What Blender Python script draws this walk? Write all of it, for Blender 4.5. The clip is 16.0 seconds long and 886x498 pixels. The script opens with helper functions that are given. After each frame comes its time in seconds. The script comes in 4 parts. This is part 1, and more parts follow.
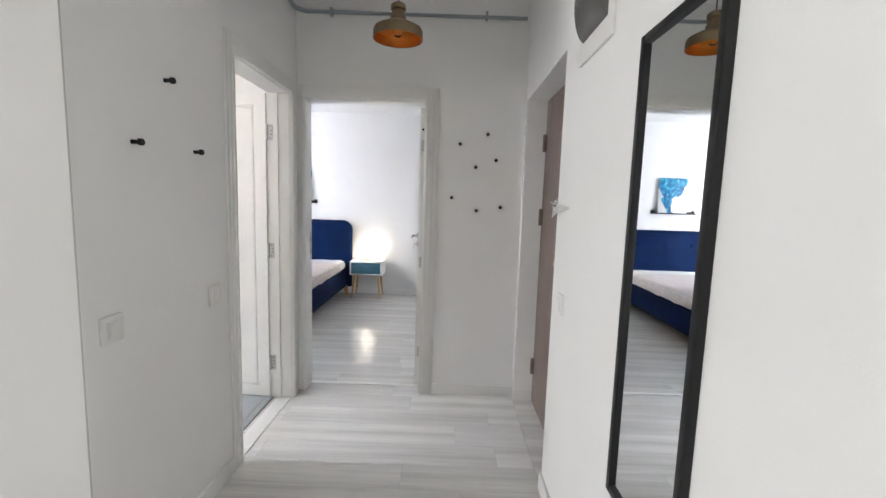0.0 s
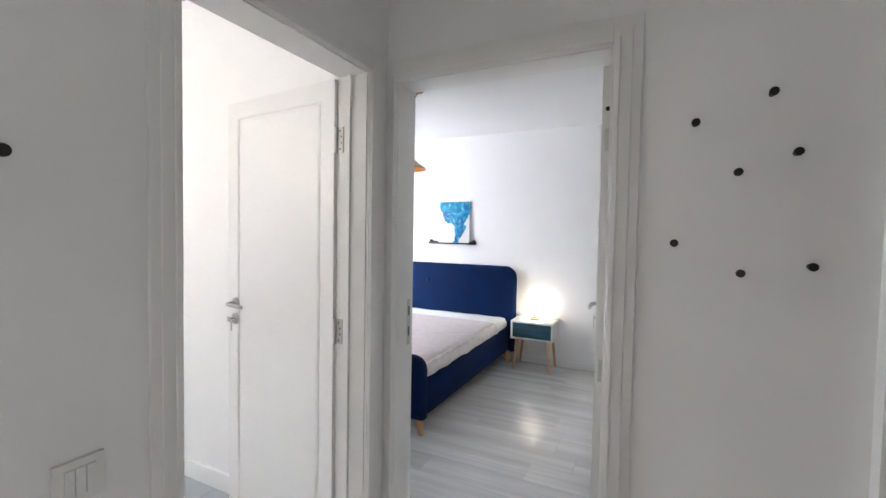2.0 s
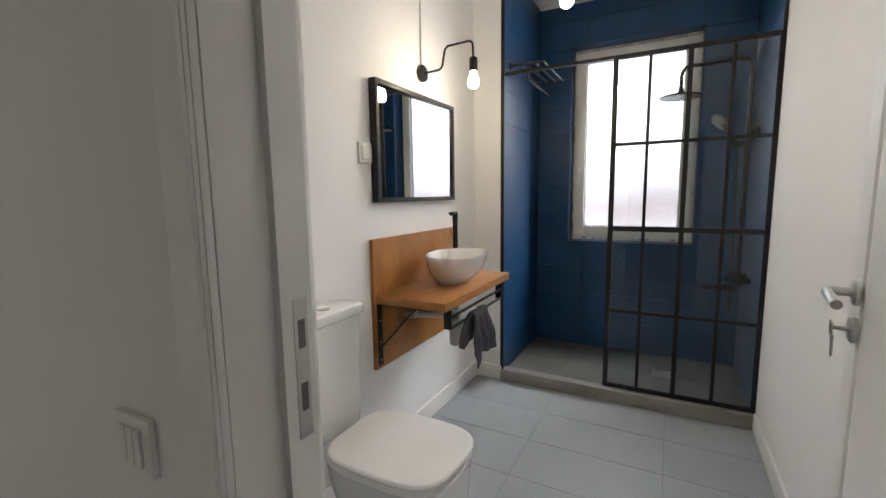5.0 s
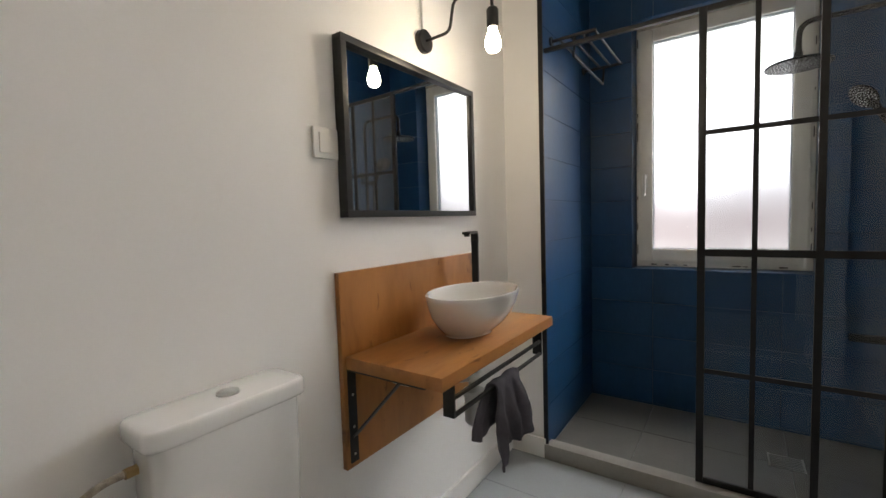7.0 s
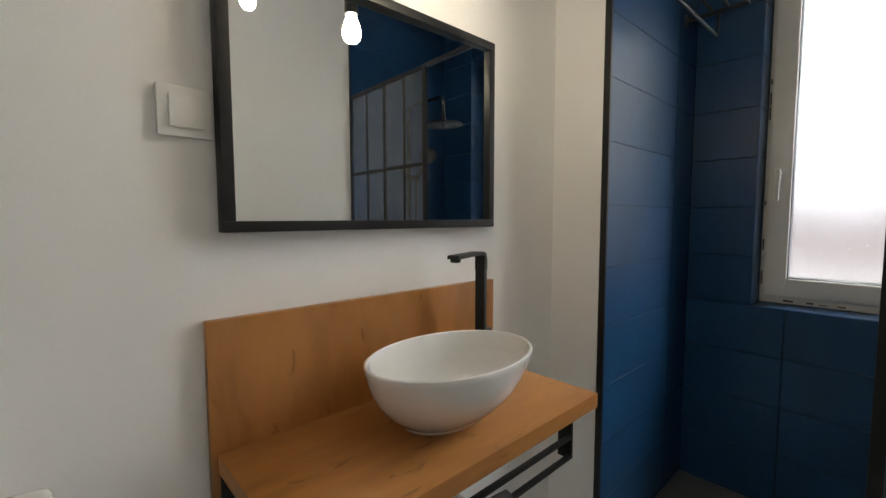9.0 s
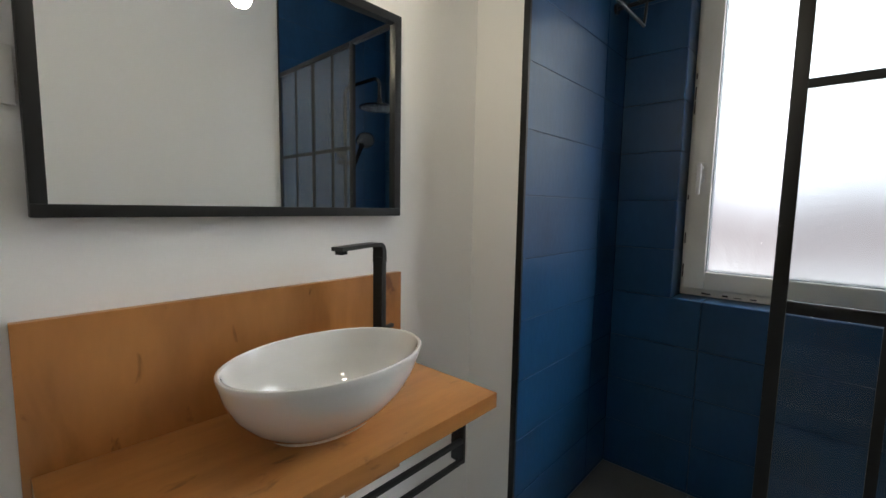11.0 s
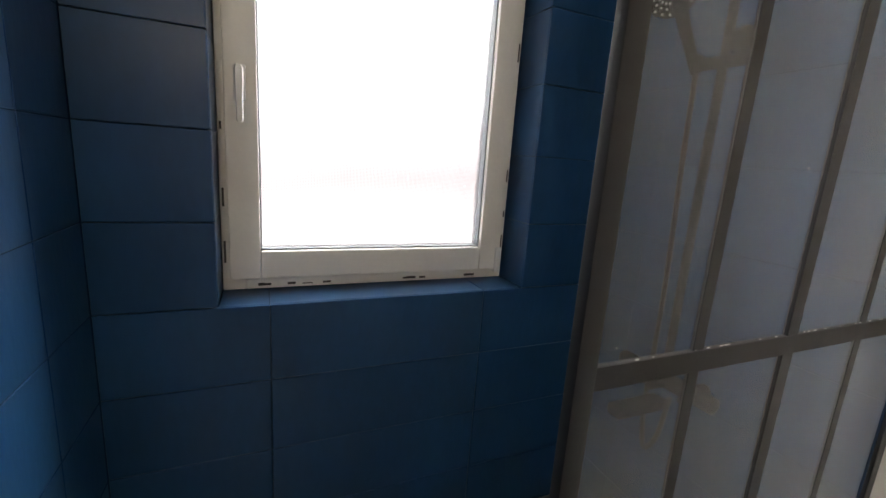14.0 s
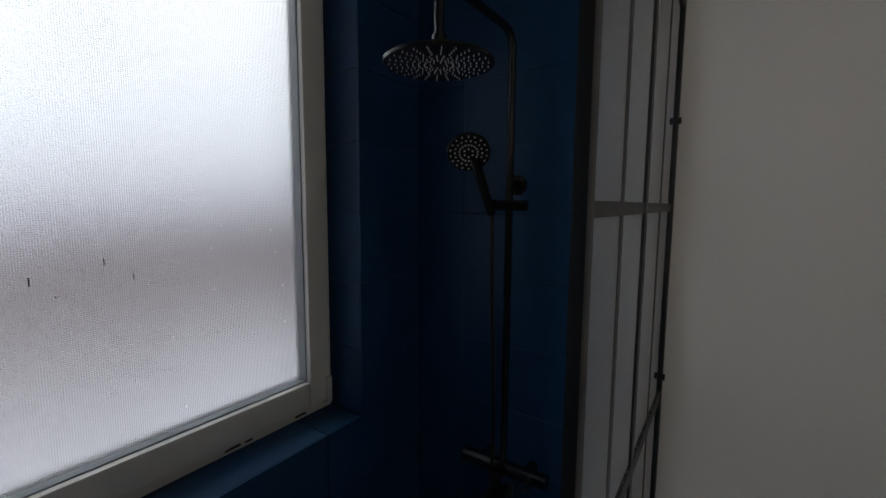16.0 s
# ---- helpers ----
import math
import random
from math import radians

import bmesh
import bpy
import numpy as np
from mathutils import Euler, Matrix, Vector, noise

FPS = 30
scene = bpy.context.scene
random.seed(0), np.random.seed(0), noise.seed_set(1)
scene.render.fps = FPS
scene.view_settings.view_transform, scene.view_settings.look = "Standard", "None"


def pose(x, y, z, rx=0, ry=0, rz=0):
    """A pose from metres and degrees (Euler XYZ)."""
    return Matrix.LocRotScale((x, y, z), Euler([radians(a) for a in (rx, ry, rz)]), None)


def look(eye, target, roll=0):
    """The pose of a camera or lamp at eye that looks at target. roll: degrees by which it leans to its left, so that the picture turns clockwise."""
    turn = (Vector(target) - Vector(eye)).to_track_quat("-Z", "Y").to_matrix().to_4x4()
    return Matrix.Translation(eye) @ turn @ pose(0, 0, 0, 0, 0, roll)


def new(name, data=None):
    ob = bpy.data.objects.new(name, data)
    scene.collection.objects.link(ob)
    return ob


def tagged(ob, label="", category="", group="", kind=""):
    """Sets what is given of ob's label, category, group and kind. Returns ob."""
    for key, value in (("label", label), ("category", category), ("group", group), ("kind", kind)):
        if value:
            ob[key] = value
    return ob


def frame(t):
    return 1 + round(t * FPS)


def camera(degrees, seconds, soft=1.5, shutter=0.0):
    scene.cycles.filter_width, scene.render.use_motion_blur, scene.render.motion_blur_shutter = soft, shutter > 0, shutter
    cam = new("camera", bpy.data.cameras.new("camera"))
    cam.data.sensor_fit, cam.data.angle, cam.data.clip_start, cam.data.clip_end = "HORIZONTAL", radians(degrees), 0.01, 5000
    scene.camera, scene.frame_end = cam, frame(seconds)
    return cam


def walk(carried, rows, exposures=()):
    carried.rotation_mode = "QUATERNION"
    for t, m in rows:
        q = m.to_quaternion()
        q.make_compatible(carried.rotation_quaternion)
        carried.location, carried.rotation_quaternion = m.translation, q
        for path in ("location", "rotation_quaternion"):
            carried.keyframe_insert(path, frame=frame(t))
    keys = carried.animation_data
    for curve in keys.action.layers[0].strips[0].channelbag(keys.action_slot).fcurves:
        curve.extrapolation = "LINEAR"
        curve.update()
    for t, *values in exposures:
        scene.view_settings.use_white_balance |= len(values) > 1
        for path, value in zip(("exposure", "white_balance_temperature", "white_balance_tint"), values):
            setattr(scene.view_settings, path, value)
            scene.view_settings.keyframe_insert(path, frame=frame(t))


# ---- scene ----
cam = camera(92.6, 16.0)
PATH = [
    (0, (1.043, 1.093, 1.378), (1.018, 3.08, 1.152), 1.8),
    (0.5, (1.097, 1.431, 1.431), (0.733, 3.394, 1.312), 0.5),
    (1, (1.054, 1.806, 1.425), (0.569, 3.745, 1.35), 0.2),
    (1.5, (0.997, 2.147, 1.419), (0.417, 4.06, 1.349), 0.0),
    (2, (0.99, 2.518, 1.419), (0.111, 4.314, 1.344), 1.0),
    (2.3, (0.922, 2.663, 1.38), (-0.176, 4.33, 1.276), 1.4),
    (2.5, (0.853, 2.773, 1.387), (-0.481, 4.259, 1.282), 0.5),
    (3, (0.779, 2.989, 1.36), (-0.973, 3.945, 1.222), -0.4),
    (3.5, (0.792, 3.233, 1.366), (-1.194, 3.37, 1.168), -0.1),
    (4, (0.624, 3.423, 1.343), (-1.343, 3.128, 1.132), -0.1),
    (4.5, (0.462, 3.536, 1.341), (-1.411, 2.876, 1.098), -1.1),
    (4.7, (0.392, 3.580, 1.313), (-1.406, 2.741, 1.059), -0.2),
    (6.8, (-0.279, 3.423, 1.184), (-1.922, 2.305, 0.954), -1.8),
    (7, (-0.357, 3.384, 1.216), (-1.998, 2.248, 1.085), -1.8),
    (7.5, (-0.58, 3.301, 1.238), (-2.118, 2.026, 1.141), -1.1),
    (8, (-0.732, 3.281, 1.236), (-2.204, 1.931, 1.143), -1.3),
    (8.2, (-0.796, 3.278, 1.257), (-2.261, 1.921, 1.155), -0.9),
    (10.3, (-1.136, 3.301, 1.268), (-2.284, 1.679, 1.052), -0.5),
    (10.5, (-1.142, 3.309, 1.27), (-2.386, 1.757, 1.057), 0.1),
    (11, (-1.174, 3.339, 1.264), (-2.647, 2.001, 1.064), 1.0),
    (11.5, (-1.23, 3.36, 1.26), (-2.899, 2.276, 1.06), 1.9),
    (12, (-1.346, 3.356, 1.25), (-3.192, 2.612, 1.056), 2.7),
    (12.5, (-1.518, 3.258, 1.259), (-3.445, 2.763, 1.057), 2.8),
    (13, (-1.683, 3.103, 1.269), (-3.638, 2.738, 1.058), 2.7),
    (13.5, (-1.914, 3.014, 1.258), (-3.89, 3.112, 0.970), 1.8),
    (14, (-2.066, 2.958, 1.272), (-3.858, 3.747, 0.867), 3.9),
    (14.5, (-2.211, 2.889, 1.36), (-3.578, 4.308, 1.023), 5.6),
    (15, (-2.252, 2.864, 1.449), (-3.376, 4.5, 1.201), 4.2),
    (15.5, (-2.263, 2.834, 1.537), (-3.392, 4.476, 1.361), 1.2),
    (16, (-2.26, 2.826, 1.542), (-3.371, 4.476, 1.332), 0.4),
]
EXPOSURES = ((0.0, 1.6, 6200, 10), (0.5, 1.75, 6200, 10), (1.0, 1.78, 6100, 10), (1.5, 1.68, 6100, 10), (2.0, 1.36, 6150, 10), (2.5, 1.12, 6350, 10), (3.0, 1.08, 6450, 10), (3.5, 1.02, 6550, 10), (4.0, 1.0, 6500, 10), (4.5, 0.62, 6550, 9), (7.0, 0.0, 6950, 9), (8.2, -0.3, 6850, 7), (10.5, -0.12, 6600, 4), (11.0, -0.2, 6450, 4), (11.5, 0.0, 6600, 4), (12.5, 0.68, 6950, 8), (13.0, 0.4, 7150, 9), (13.5, 0.25, 6950, 10), (14.0, 0.48, 7050, 10), (14.5, -0.5, 6650, 10), (15.0, -1.65, 6350, 9), (15.5, -1.72, 6350, 9), (16.0, -1.72, 6350, 9))
walk(cam, [(t, look(eye, target, roll)) for t, eye, target, roll in PATH], EXPOSURES)

# ---- world, large lights ----
world = bpy.data.worlds.new("world")
scene.world = world
world.use_nodes = True
wn = world.node_tree.nodes
sky = wn.new("ShaderNodeTexSky")
sky.sky_type, sky.sun_disc = "NISHITA", False
sky.sun_elevation, sky.sun_rotation = radians(40), radians(200)
wn["Background"].inputs[1].default_value = 0.10
world.node_tree.links.new(sky.outputs[0], wn["Background"].inputs[0])
sun = new("sun", bpy.data.lights.new("sun", "SUN"))
sun.data.energy, sun.data.angle, sun.data.color = 1.0, radians(15), (1.0, 0.97, 0.93)
sun.matrix_world = look((2, -8, 8), (0, 0, 0))


def window_light(name, eye, target, w, h, watts, colour):
    lamp = new(name, bpy.data.lights.new(name, "AREA"))
    lamp.data.shape, lamp.data.size, lamp.data.size_y = "RECTANGLE", w, h
    lamp.data.energy, lamp.data.color = watts, colour
    lamp.matrix_world = look(eye, target)
    return lamp


LIVING_W, BEDROOM_W, BACKDROP_E, SCONCE_E, PENDANT_E, NIGHT_E = 80.0, 3.9, 29.0, 118.0, 60.0, 8.2
# assumed window out of view; place and watts tuned to the hall walls' brightness
window_light("living_window_light", (-6.18, -1.3, 1.5), (0, -1.3, 1.5), 1.6, 1.7, LIVING_W, (1.0, 0.975, 0.94))
window_light("bedroom_window_light", (-3.18, 5.6, 1.5), (0, 5.6, 1.5), 1.7, 1.5, BEDROOM_W, (0.92, 0.96, 1.0))


# ---- materials ----
def material(name, base, rough=0.5, metal=0.0, vary=0.06, scale=6.0, fine=120.0, bump=0.03, stretch=(1, 1, 1), spec=0.5,
             random=False, dark=None, coat=0.0):
    m = bpy.data.materials.new(name)
    m.use_nodes = True
    n, l = m.node_tree.nodes, m.node_tree.links
    p = n["Principled BSDF"]
    p.inputs["Roughness"].default_value, p.inputs["Metallic"].default_value = rough, metal
    p.inputs["Specular IOR Level"].default_value = spec
    p.inputs["Coat Weight"].default_value = coat
    tc, mp = n.new("ShaderNodeTexCoord"), n.new("ShaderNodeMapping")
    mp.inputs["Scale"].default_value = stretch
    l.new(tc.outputs["Object"], mp.inputs["Vector"])
    if random:
        info, mul = n.new("ShaderNodeObjectInfo"), n.new("ShaderNodeVectorMath")
        mul.operation = "SCALE"
        mul.inputs[0].default_value = (31, 17, 23)
        l.new(info.outputs["Random"], mul.inputs["Scale"])
        l.new(mul.outputs[0], mp.inputs["Location"])
    a, b = n.new("ShaderNodeTexNoise"), n.new("ShaderNodeTexNoise")
    a.inputs["Scale"].default_value, a.inputs["Detail"].default_value = scale, 5
    b.inputs["Scale"].default_value, b.inputs["Detail"].default_value = fine, 3
    l.new(mp.outputs[0], a.inputs["Vector"]), l.new(mp.outputs[0], b.inputs["Vector"])
    add = n.new("ShaderNodeMath")
    add.operation = "MULTIPLY_ADD"
    add.inputs[1].default_value = 0.35
    l.new(b.outputs["Fac"], add.inputs[0]), l.new(a.outputs["Fac"], add.inputs[2])
    ramp = n.new("ShaderNodeMapRange")
    ramp.inputs["From Min"].default_value, ramp.inputs["From Max"].default_value = 0.42, 0.92
    l.new(add.outputs[0], ramp.inputs["Value"])
    mix = n.new("ShaderNodeMix")
    mix.data_type = "RGBA"
    lo = dark or tuple(c * (1 - vary) for c in base)
    hi = tuple(min(1, c * (1 + vary)) for c in base)
    mix.inputs["A"].default_value, mix.inputs["B"].default_value = (*lo, 1), (*hi, 1)
    l.new(ramp.outputs[0], mix.inputs["Factor"])
    l.new(mix.outputs["Result"], p.inputs["Base Color"])
    rr = n.new("ShaderNodeMapRange")
    rr.inputs["To Min"].default_value, rr.inputs["To Max"].default_value = rough * 0.85, min(1, rough * 1.15)
    l.new(a.outputs["Fac"], rr.inputs["Value"]), l.new(rr.outputs[0], p.inputs["Roughness"])
    if bump:
        bp = n.new("ShaderNodeBump")
        bp.inputs["Strength"].default_value, bp.inputs["Distance"].default_value = min(1, bump * 5), 0.004
        l.new(b.outputs["Fac"], bp.inputs["Height"]), l.new(bp.outputs[0], p.inputs["Normal"])
    return m


def wood(name, light, dark, rough, grain=(1.2, 16, 16)):
    """Boards with grain along local x."""
    m = material(name, light, rough, vary=0.12, scale=1.0, fine=7.0, bump=0.02, stretch=grain, dark=dark, random=True)
    return m


def emitter(name, colour, strength):
    m = bpy.data.materials.new(name)
    m.use_nodes = True
    n = m.node_tree.nodes
    e = n.new("ShaderNodeEmission")
    e.inputs[0].default_value, e.inputs[1].default_value = (*colour, 1), strength
    m.node_tree.links.new(e.outputs[0], n["Material Output"].inputs[0])
    return m


def clear_glass(name, colour=(0.96, 0.98, 0.98), rough=0.0, ior=1.45):
    m = bpy.data.materials.new(name)
    m.use_nodes = True
    p = m.node_tree.nodes["Principled BSDF"]
    p.inputs["Base Color"].default_value = (*colour, 1)
    p.inputs["Transmission Weight"].default_value, p.inputs["Roughness"].default_value, p.inputs["IOR"].default_value = 1.0, rough, ior
    return m


M = {}
M["wall"] = material("white_wall_paint", (0.845, 0.838, 0.825), 0.75, vary=0.025, scale=1.7, fine=260, bump=0.016, spec=0.3)
# greige tone set to dim the corner face and limit bounce into the hall
M["living_wall"] = material("greige_living_room_tone", (0.60, 0.59, 0.575), 0.8, vary=0.03, scale=1.7, fine=210, bump=0.03, spec=0.3)
M["ceiling"] = material("white_ceiling_paint", (0.85, 0.85, 0.84), 0.85, vary=0.02, scale=1.4, fine=180, bump=0.02, spec=0.2)
M["gloss_white"] = material("white_door_lacquer", (0.80, 0.79, 0.77), 0.35, vary=0.02, scale=3, fine=140, bump=0.006)
M["plank"] = wood("pale_grey_laminate", (0.71, 0.695, 0.67), (0.53, 0.52, 0.505), 0.21, (0.6, 12, 12))
M["joint"] = material("dark_joint", (0.13, 0.13, 0.13), 0.8)
M["tile_floor"] = material("grey_concrete_tile", (0.345, 0.37, 0.39), 0.30, vary=0.07, scale=2.6, fine=60, bump=0.01, random=True)
M["tray"] = material("shower_floor_tile", (0.135, 0.131, 0.124), 0.30, vary=0.16, scale=3.1, fine=70, bump=0.015, random=True)
M["curb"] = material("curb_tile", (0.27, 0.255, 0.235), 0.42, vary=0.1, scale=5, fine=70, bump=0.015)
M["grout"] = material("grey_grout", (0.27, 0.28, 0.29), 0.85)
M["blue"] = material("blue_painted_tile", (0.0108, 0.0525, 0.129), 0.36, vary=0.20, scale=5.0, fine=60, bump=0.02, random=True, spec=0.38, stretch=(1.0, 1.0, 0.4))
M["blue_joint"] = material("blue_grout", (0.006, 0.026, 0.062), 0.6, vary=0.1, bump=0.02)
M["black"] = material("black_powder_coat", (0.007, 0.007, 0.0075), 0.42, vary=0.15, scale=30, fine=300, bump=0.006, spec=0.42)
M["black_shiny"] = material("black_satin_enamel", (0.006, 0.006, 0.0065), 0.24, vary=0.1, scale=30, fine=300, bump=0.004)
M["oak"] = wood("warm_oak_veneer", (0.435, 0.192, 0.056), (0.265, 0.104, 0.027), 0.30, (1.1, 5.5, 5.5))
M["oak_upright"] = wood("warm_oak_panel", (0.435, 0.192, 0.056), (0.265, 0.104, 0.027), 0.30, (4.5, 4.5, 1.1))
M["legwood"] = wood("light_beech", (0.60, 0.36, 0.17), (0.45, 0.25, 0.10), 0.45, (10, 10, 1.0))
M["entry"] = wood("walnut_entry_door", (0.225, 0.165, 0.138), (0.125, 0.088, 0.072), 0.45, (5, 5, 0.9))
M["ceramic"] = material("white_ceramic", (0.80, 0.795, 0.78), 0.05, vary=0.01, scale=4, fine=40, bump=0, spec=0.9, coat=1.0)
M["ceramic"].node_tree.nodes["Principled BSDF"].inputs["Coat IOR"].default_value = 2.2
M["plastic"] = material("white_plastic", (0.78, 0.77, 0.745), 0.35, vary=0.02, scale=5, fine=90, bump=0.004)
M["pvc"] = material("white_window_pvc", (0.80, 0.78, 0.72), 0.30, vary=0.05, scale=7, fine=90, bump=0.01)
M["rough_plaster"] = material("broken_plaster", (0.52, 0.48, 0.42), 0.9, vary=0.4, scale=25, fine=120, bump=0.15)
M["grey_plastic"] = material("grey_conduit_plastic", (0.30, 0.33, 0.35), 0.4, vary=0.06, scale=9, fine=90, bump=0.01)
M["grey_pipe"] = material("grey_waste_pipe", (0.50, 0.51, 0.51), 0.4, vary=0.05)
M["smoked"] = material("smoked_grey_cover", (0.10, 0.095, 0.09), 0.25, vary=0.1)
M["iron"] = material("dark_grey_iron", (0.035, 0.036, 0.038), 0.42, 0.5, vary=0.2, scale=30, fine=200, bump=0.01)
M["steel"] = material("brushed_steel", (0.56, 0.55, 0.53), 0.30, 1.0, vary=0.06, scale=30, fine=260, bump=0.01)
M["brass"] = material("dull_brass", (0.36, 0.25, 0.12), 0.38, 1.0, vary=0.15, scale=22, fine=200, bump=0.02)
M["bronze"] = material("aged_bronze_shade", (0.235, 0.175, 0.105), 0.42, 0.85, vary=0.18, scale=18, fine=200, bump=0.02)
M["copper"] = material("orange_copper_lining", (0.62, 0.205, 0.03), 0.33, 0.75, vary=0.12, scale=14, fine=150, bump=0.01)
M["velvet"] = material("royal_blue_velvet", (0.0011, 0.0135, 0.064), 0.8, vary=0.25, scale=5, fine=260, bump=0.05)
M["velvet"].node_tree.nodes["Principled BSDF"].inputs["Specular IOR Level"].default_value = 0.15
M["mattress"] = material("pinkish_mattress_cover", (0.70, 0.625, 0.615), 0.85, vary=0.08, scale=14, fine=55, bump=0.16)
M["mattress_white"] = material("white_mattress_border", (0.84, 0.83, 0.81), 0.85, vary=0.05, scale=9, fine=160, bump=0.06)
M["teal"] = material("teal_drawer_front", (0.035, 0.115, 0.165), 0.45, vary=0.12, scale=9, fine=90, bump=0.02)
M["towel"] = material("charcoal_terry", (0.125, 0.118, 0.138), 0.95, vary=0.22, scale=24, fine=420, bump=0.2, spec=0.1)
M["hose"] = material("braided_hose", (0.42, 0.36, 0.30), 0.45, 0.4, vary=0.4, scale=60, fine=240, bump=0.15)
M["mirror"] = material("mirror_silver", (0.86, 0.88, 0.88), 0.004, 1.0, vary=0.003, scale=1, fine=5, bump=0)
M["glass"] = clear_glass("shower_glass", (0.83, 0.86, 0.87), 0.0, 1.47)
M["bulb_glass"] = clear_glass("bulb_glass", (0.97, 0.93, 0.85))
M["sconce_on"] = emitter("lit_wall_bulb", (1.0, 0.85, 0.64), SCONCE_E)
M["pendant_on"] = emitter("lit_ceiling_bulb", (1.0, 0.85, 0.64), PENDANT_E)
M["opal_on"] = emitter("lit_opal_globe", (1.0, 0.86, 0.66), NIGHT_E)
M["cable"] = material("white_cable", (0.66, 0.66, 0.66), 0.5)
M["dot"] = material("pale_rubber_nozzle", (0.74, 0.75, 0.76), 0.5)
M["print"] = material("faded_black_print", (0.06, 0.055, 0.05), 0.7)
M["hill"] = material("distant_ground", (0.12, 0.12, 0.10), 0.9, vary=0.2, scale=0.2, fine=3)


def frosted():
    """Ribbed frosted pane."""
    m = clear_glass("frosted_ribbed_glass", (0.155, 0.158, 0.159), 0.40, 1.25)
    n, l = m.node_tree.nodes, m.node_tree.links
    tc = n.new("ShaderNodeTexCoord")
    w1, w2, mx = n.new("ShaderNodeTexWave"), n.new("ShaderNodeTexWave"), n.new("ShaderNodeMath")
    w1.bands_direction, w2.bands_direction = "Y", "Z"
    for w in (w1, w2):
        w.inputs["Scale"].default_value, w.inputs["Distortion"].default_value = 75.0, 0.6
        l.new(tc.outputs["Object"], w.inputs["Vector"])
    l.new(w1.outputs["Fac"], mx.inputs[0]), l.new(w2.outputs["Fac"], mx.inputs[1])
    mx.operation = "ADD"
    bp = n.new("ShaderNodeBump")
    bp.inputs["Strength"].default_value, bp.inputs["Distance"].default_value = 0.5, 0.002
    l.new(mx.outputs[0], bp.inputs["Height"]), l.new(bp.outputs[0], n["Principled BSDF"].inputs["Normal"])
    return m


def outside():
    """Bright hazy sky above a blurred dark red roofline, outside the bathroom window."""
    m = emitter("hazy_daylight_outside", (1, 1, 1), BACKDROP_E)
    n, l = m.node_tree.nodes, m.node_tree.links
    tc, sp = n.new("ShaderNodeTexCoord"), n.new("ShaderNodeSeparateXYZ")
    l.new(tc.outputs["Object"], sp.inputs[0])
    no = n.new("ShaderNodeTexNoise")
    no.inputs["Scale"].default_value = 1.1
    l.new(tc.outputs["Object"], no.inputs["Vector"])
    ad = n.new("ShaderNodeMath")
    ad.operation = "MULTIPLY_ADD"
    ad.inputs[1].default_value = 0.5
    l.new(no.outputs["Fac"], ad.inputs[0]), l.new(sp.outputs["Z"], ad.inputs[2])
    r = n.new("ShaderNodeValToRGB")
    e = r.color_ramp.elements
    e[0].position, e[0].color = 0.0, (0.55, 0.55, 0.60, 1)
    e[1].position, e[1].color = 1.0, (0.97, 0.98, 1.0, 1)
    for at, colour in ((0.22, (0.48, 0.48, 0.53)), (0.33, (0.29, 0.275, 0.293)), (0.40, (0.140, 0.114, 0.120)), (0.51, (0.160, 0.140, 0.151)), (0.58, (0.40, 0.40, 0.45)), (0.80, (0.85, 0.88, 0.93))):
        e.new(at).color = (*colour, 1)
    mr = n.new("ShaderNodeMapRange")
    mr.inputs["From Min"].default_value, mr.inputs["From Max"].default_value = 0.1, 3.0
    l.new(ad.outputs[0], mr.inputs["Value"]), l.new(mr.outputs[0], r.inputs[0])
    em = [x for x in n if x.type == "EMISSION"][0]
    l.new(r.outputs[0], em.inputs[0])
    return m


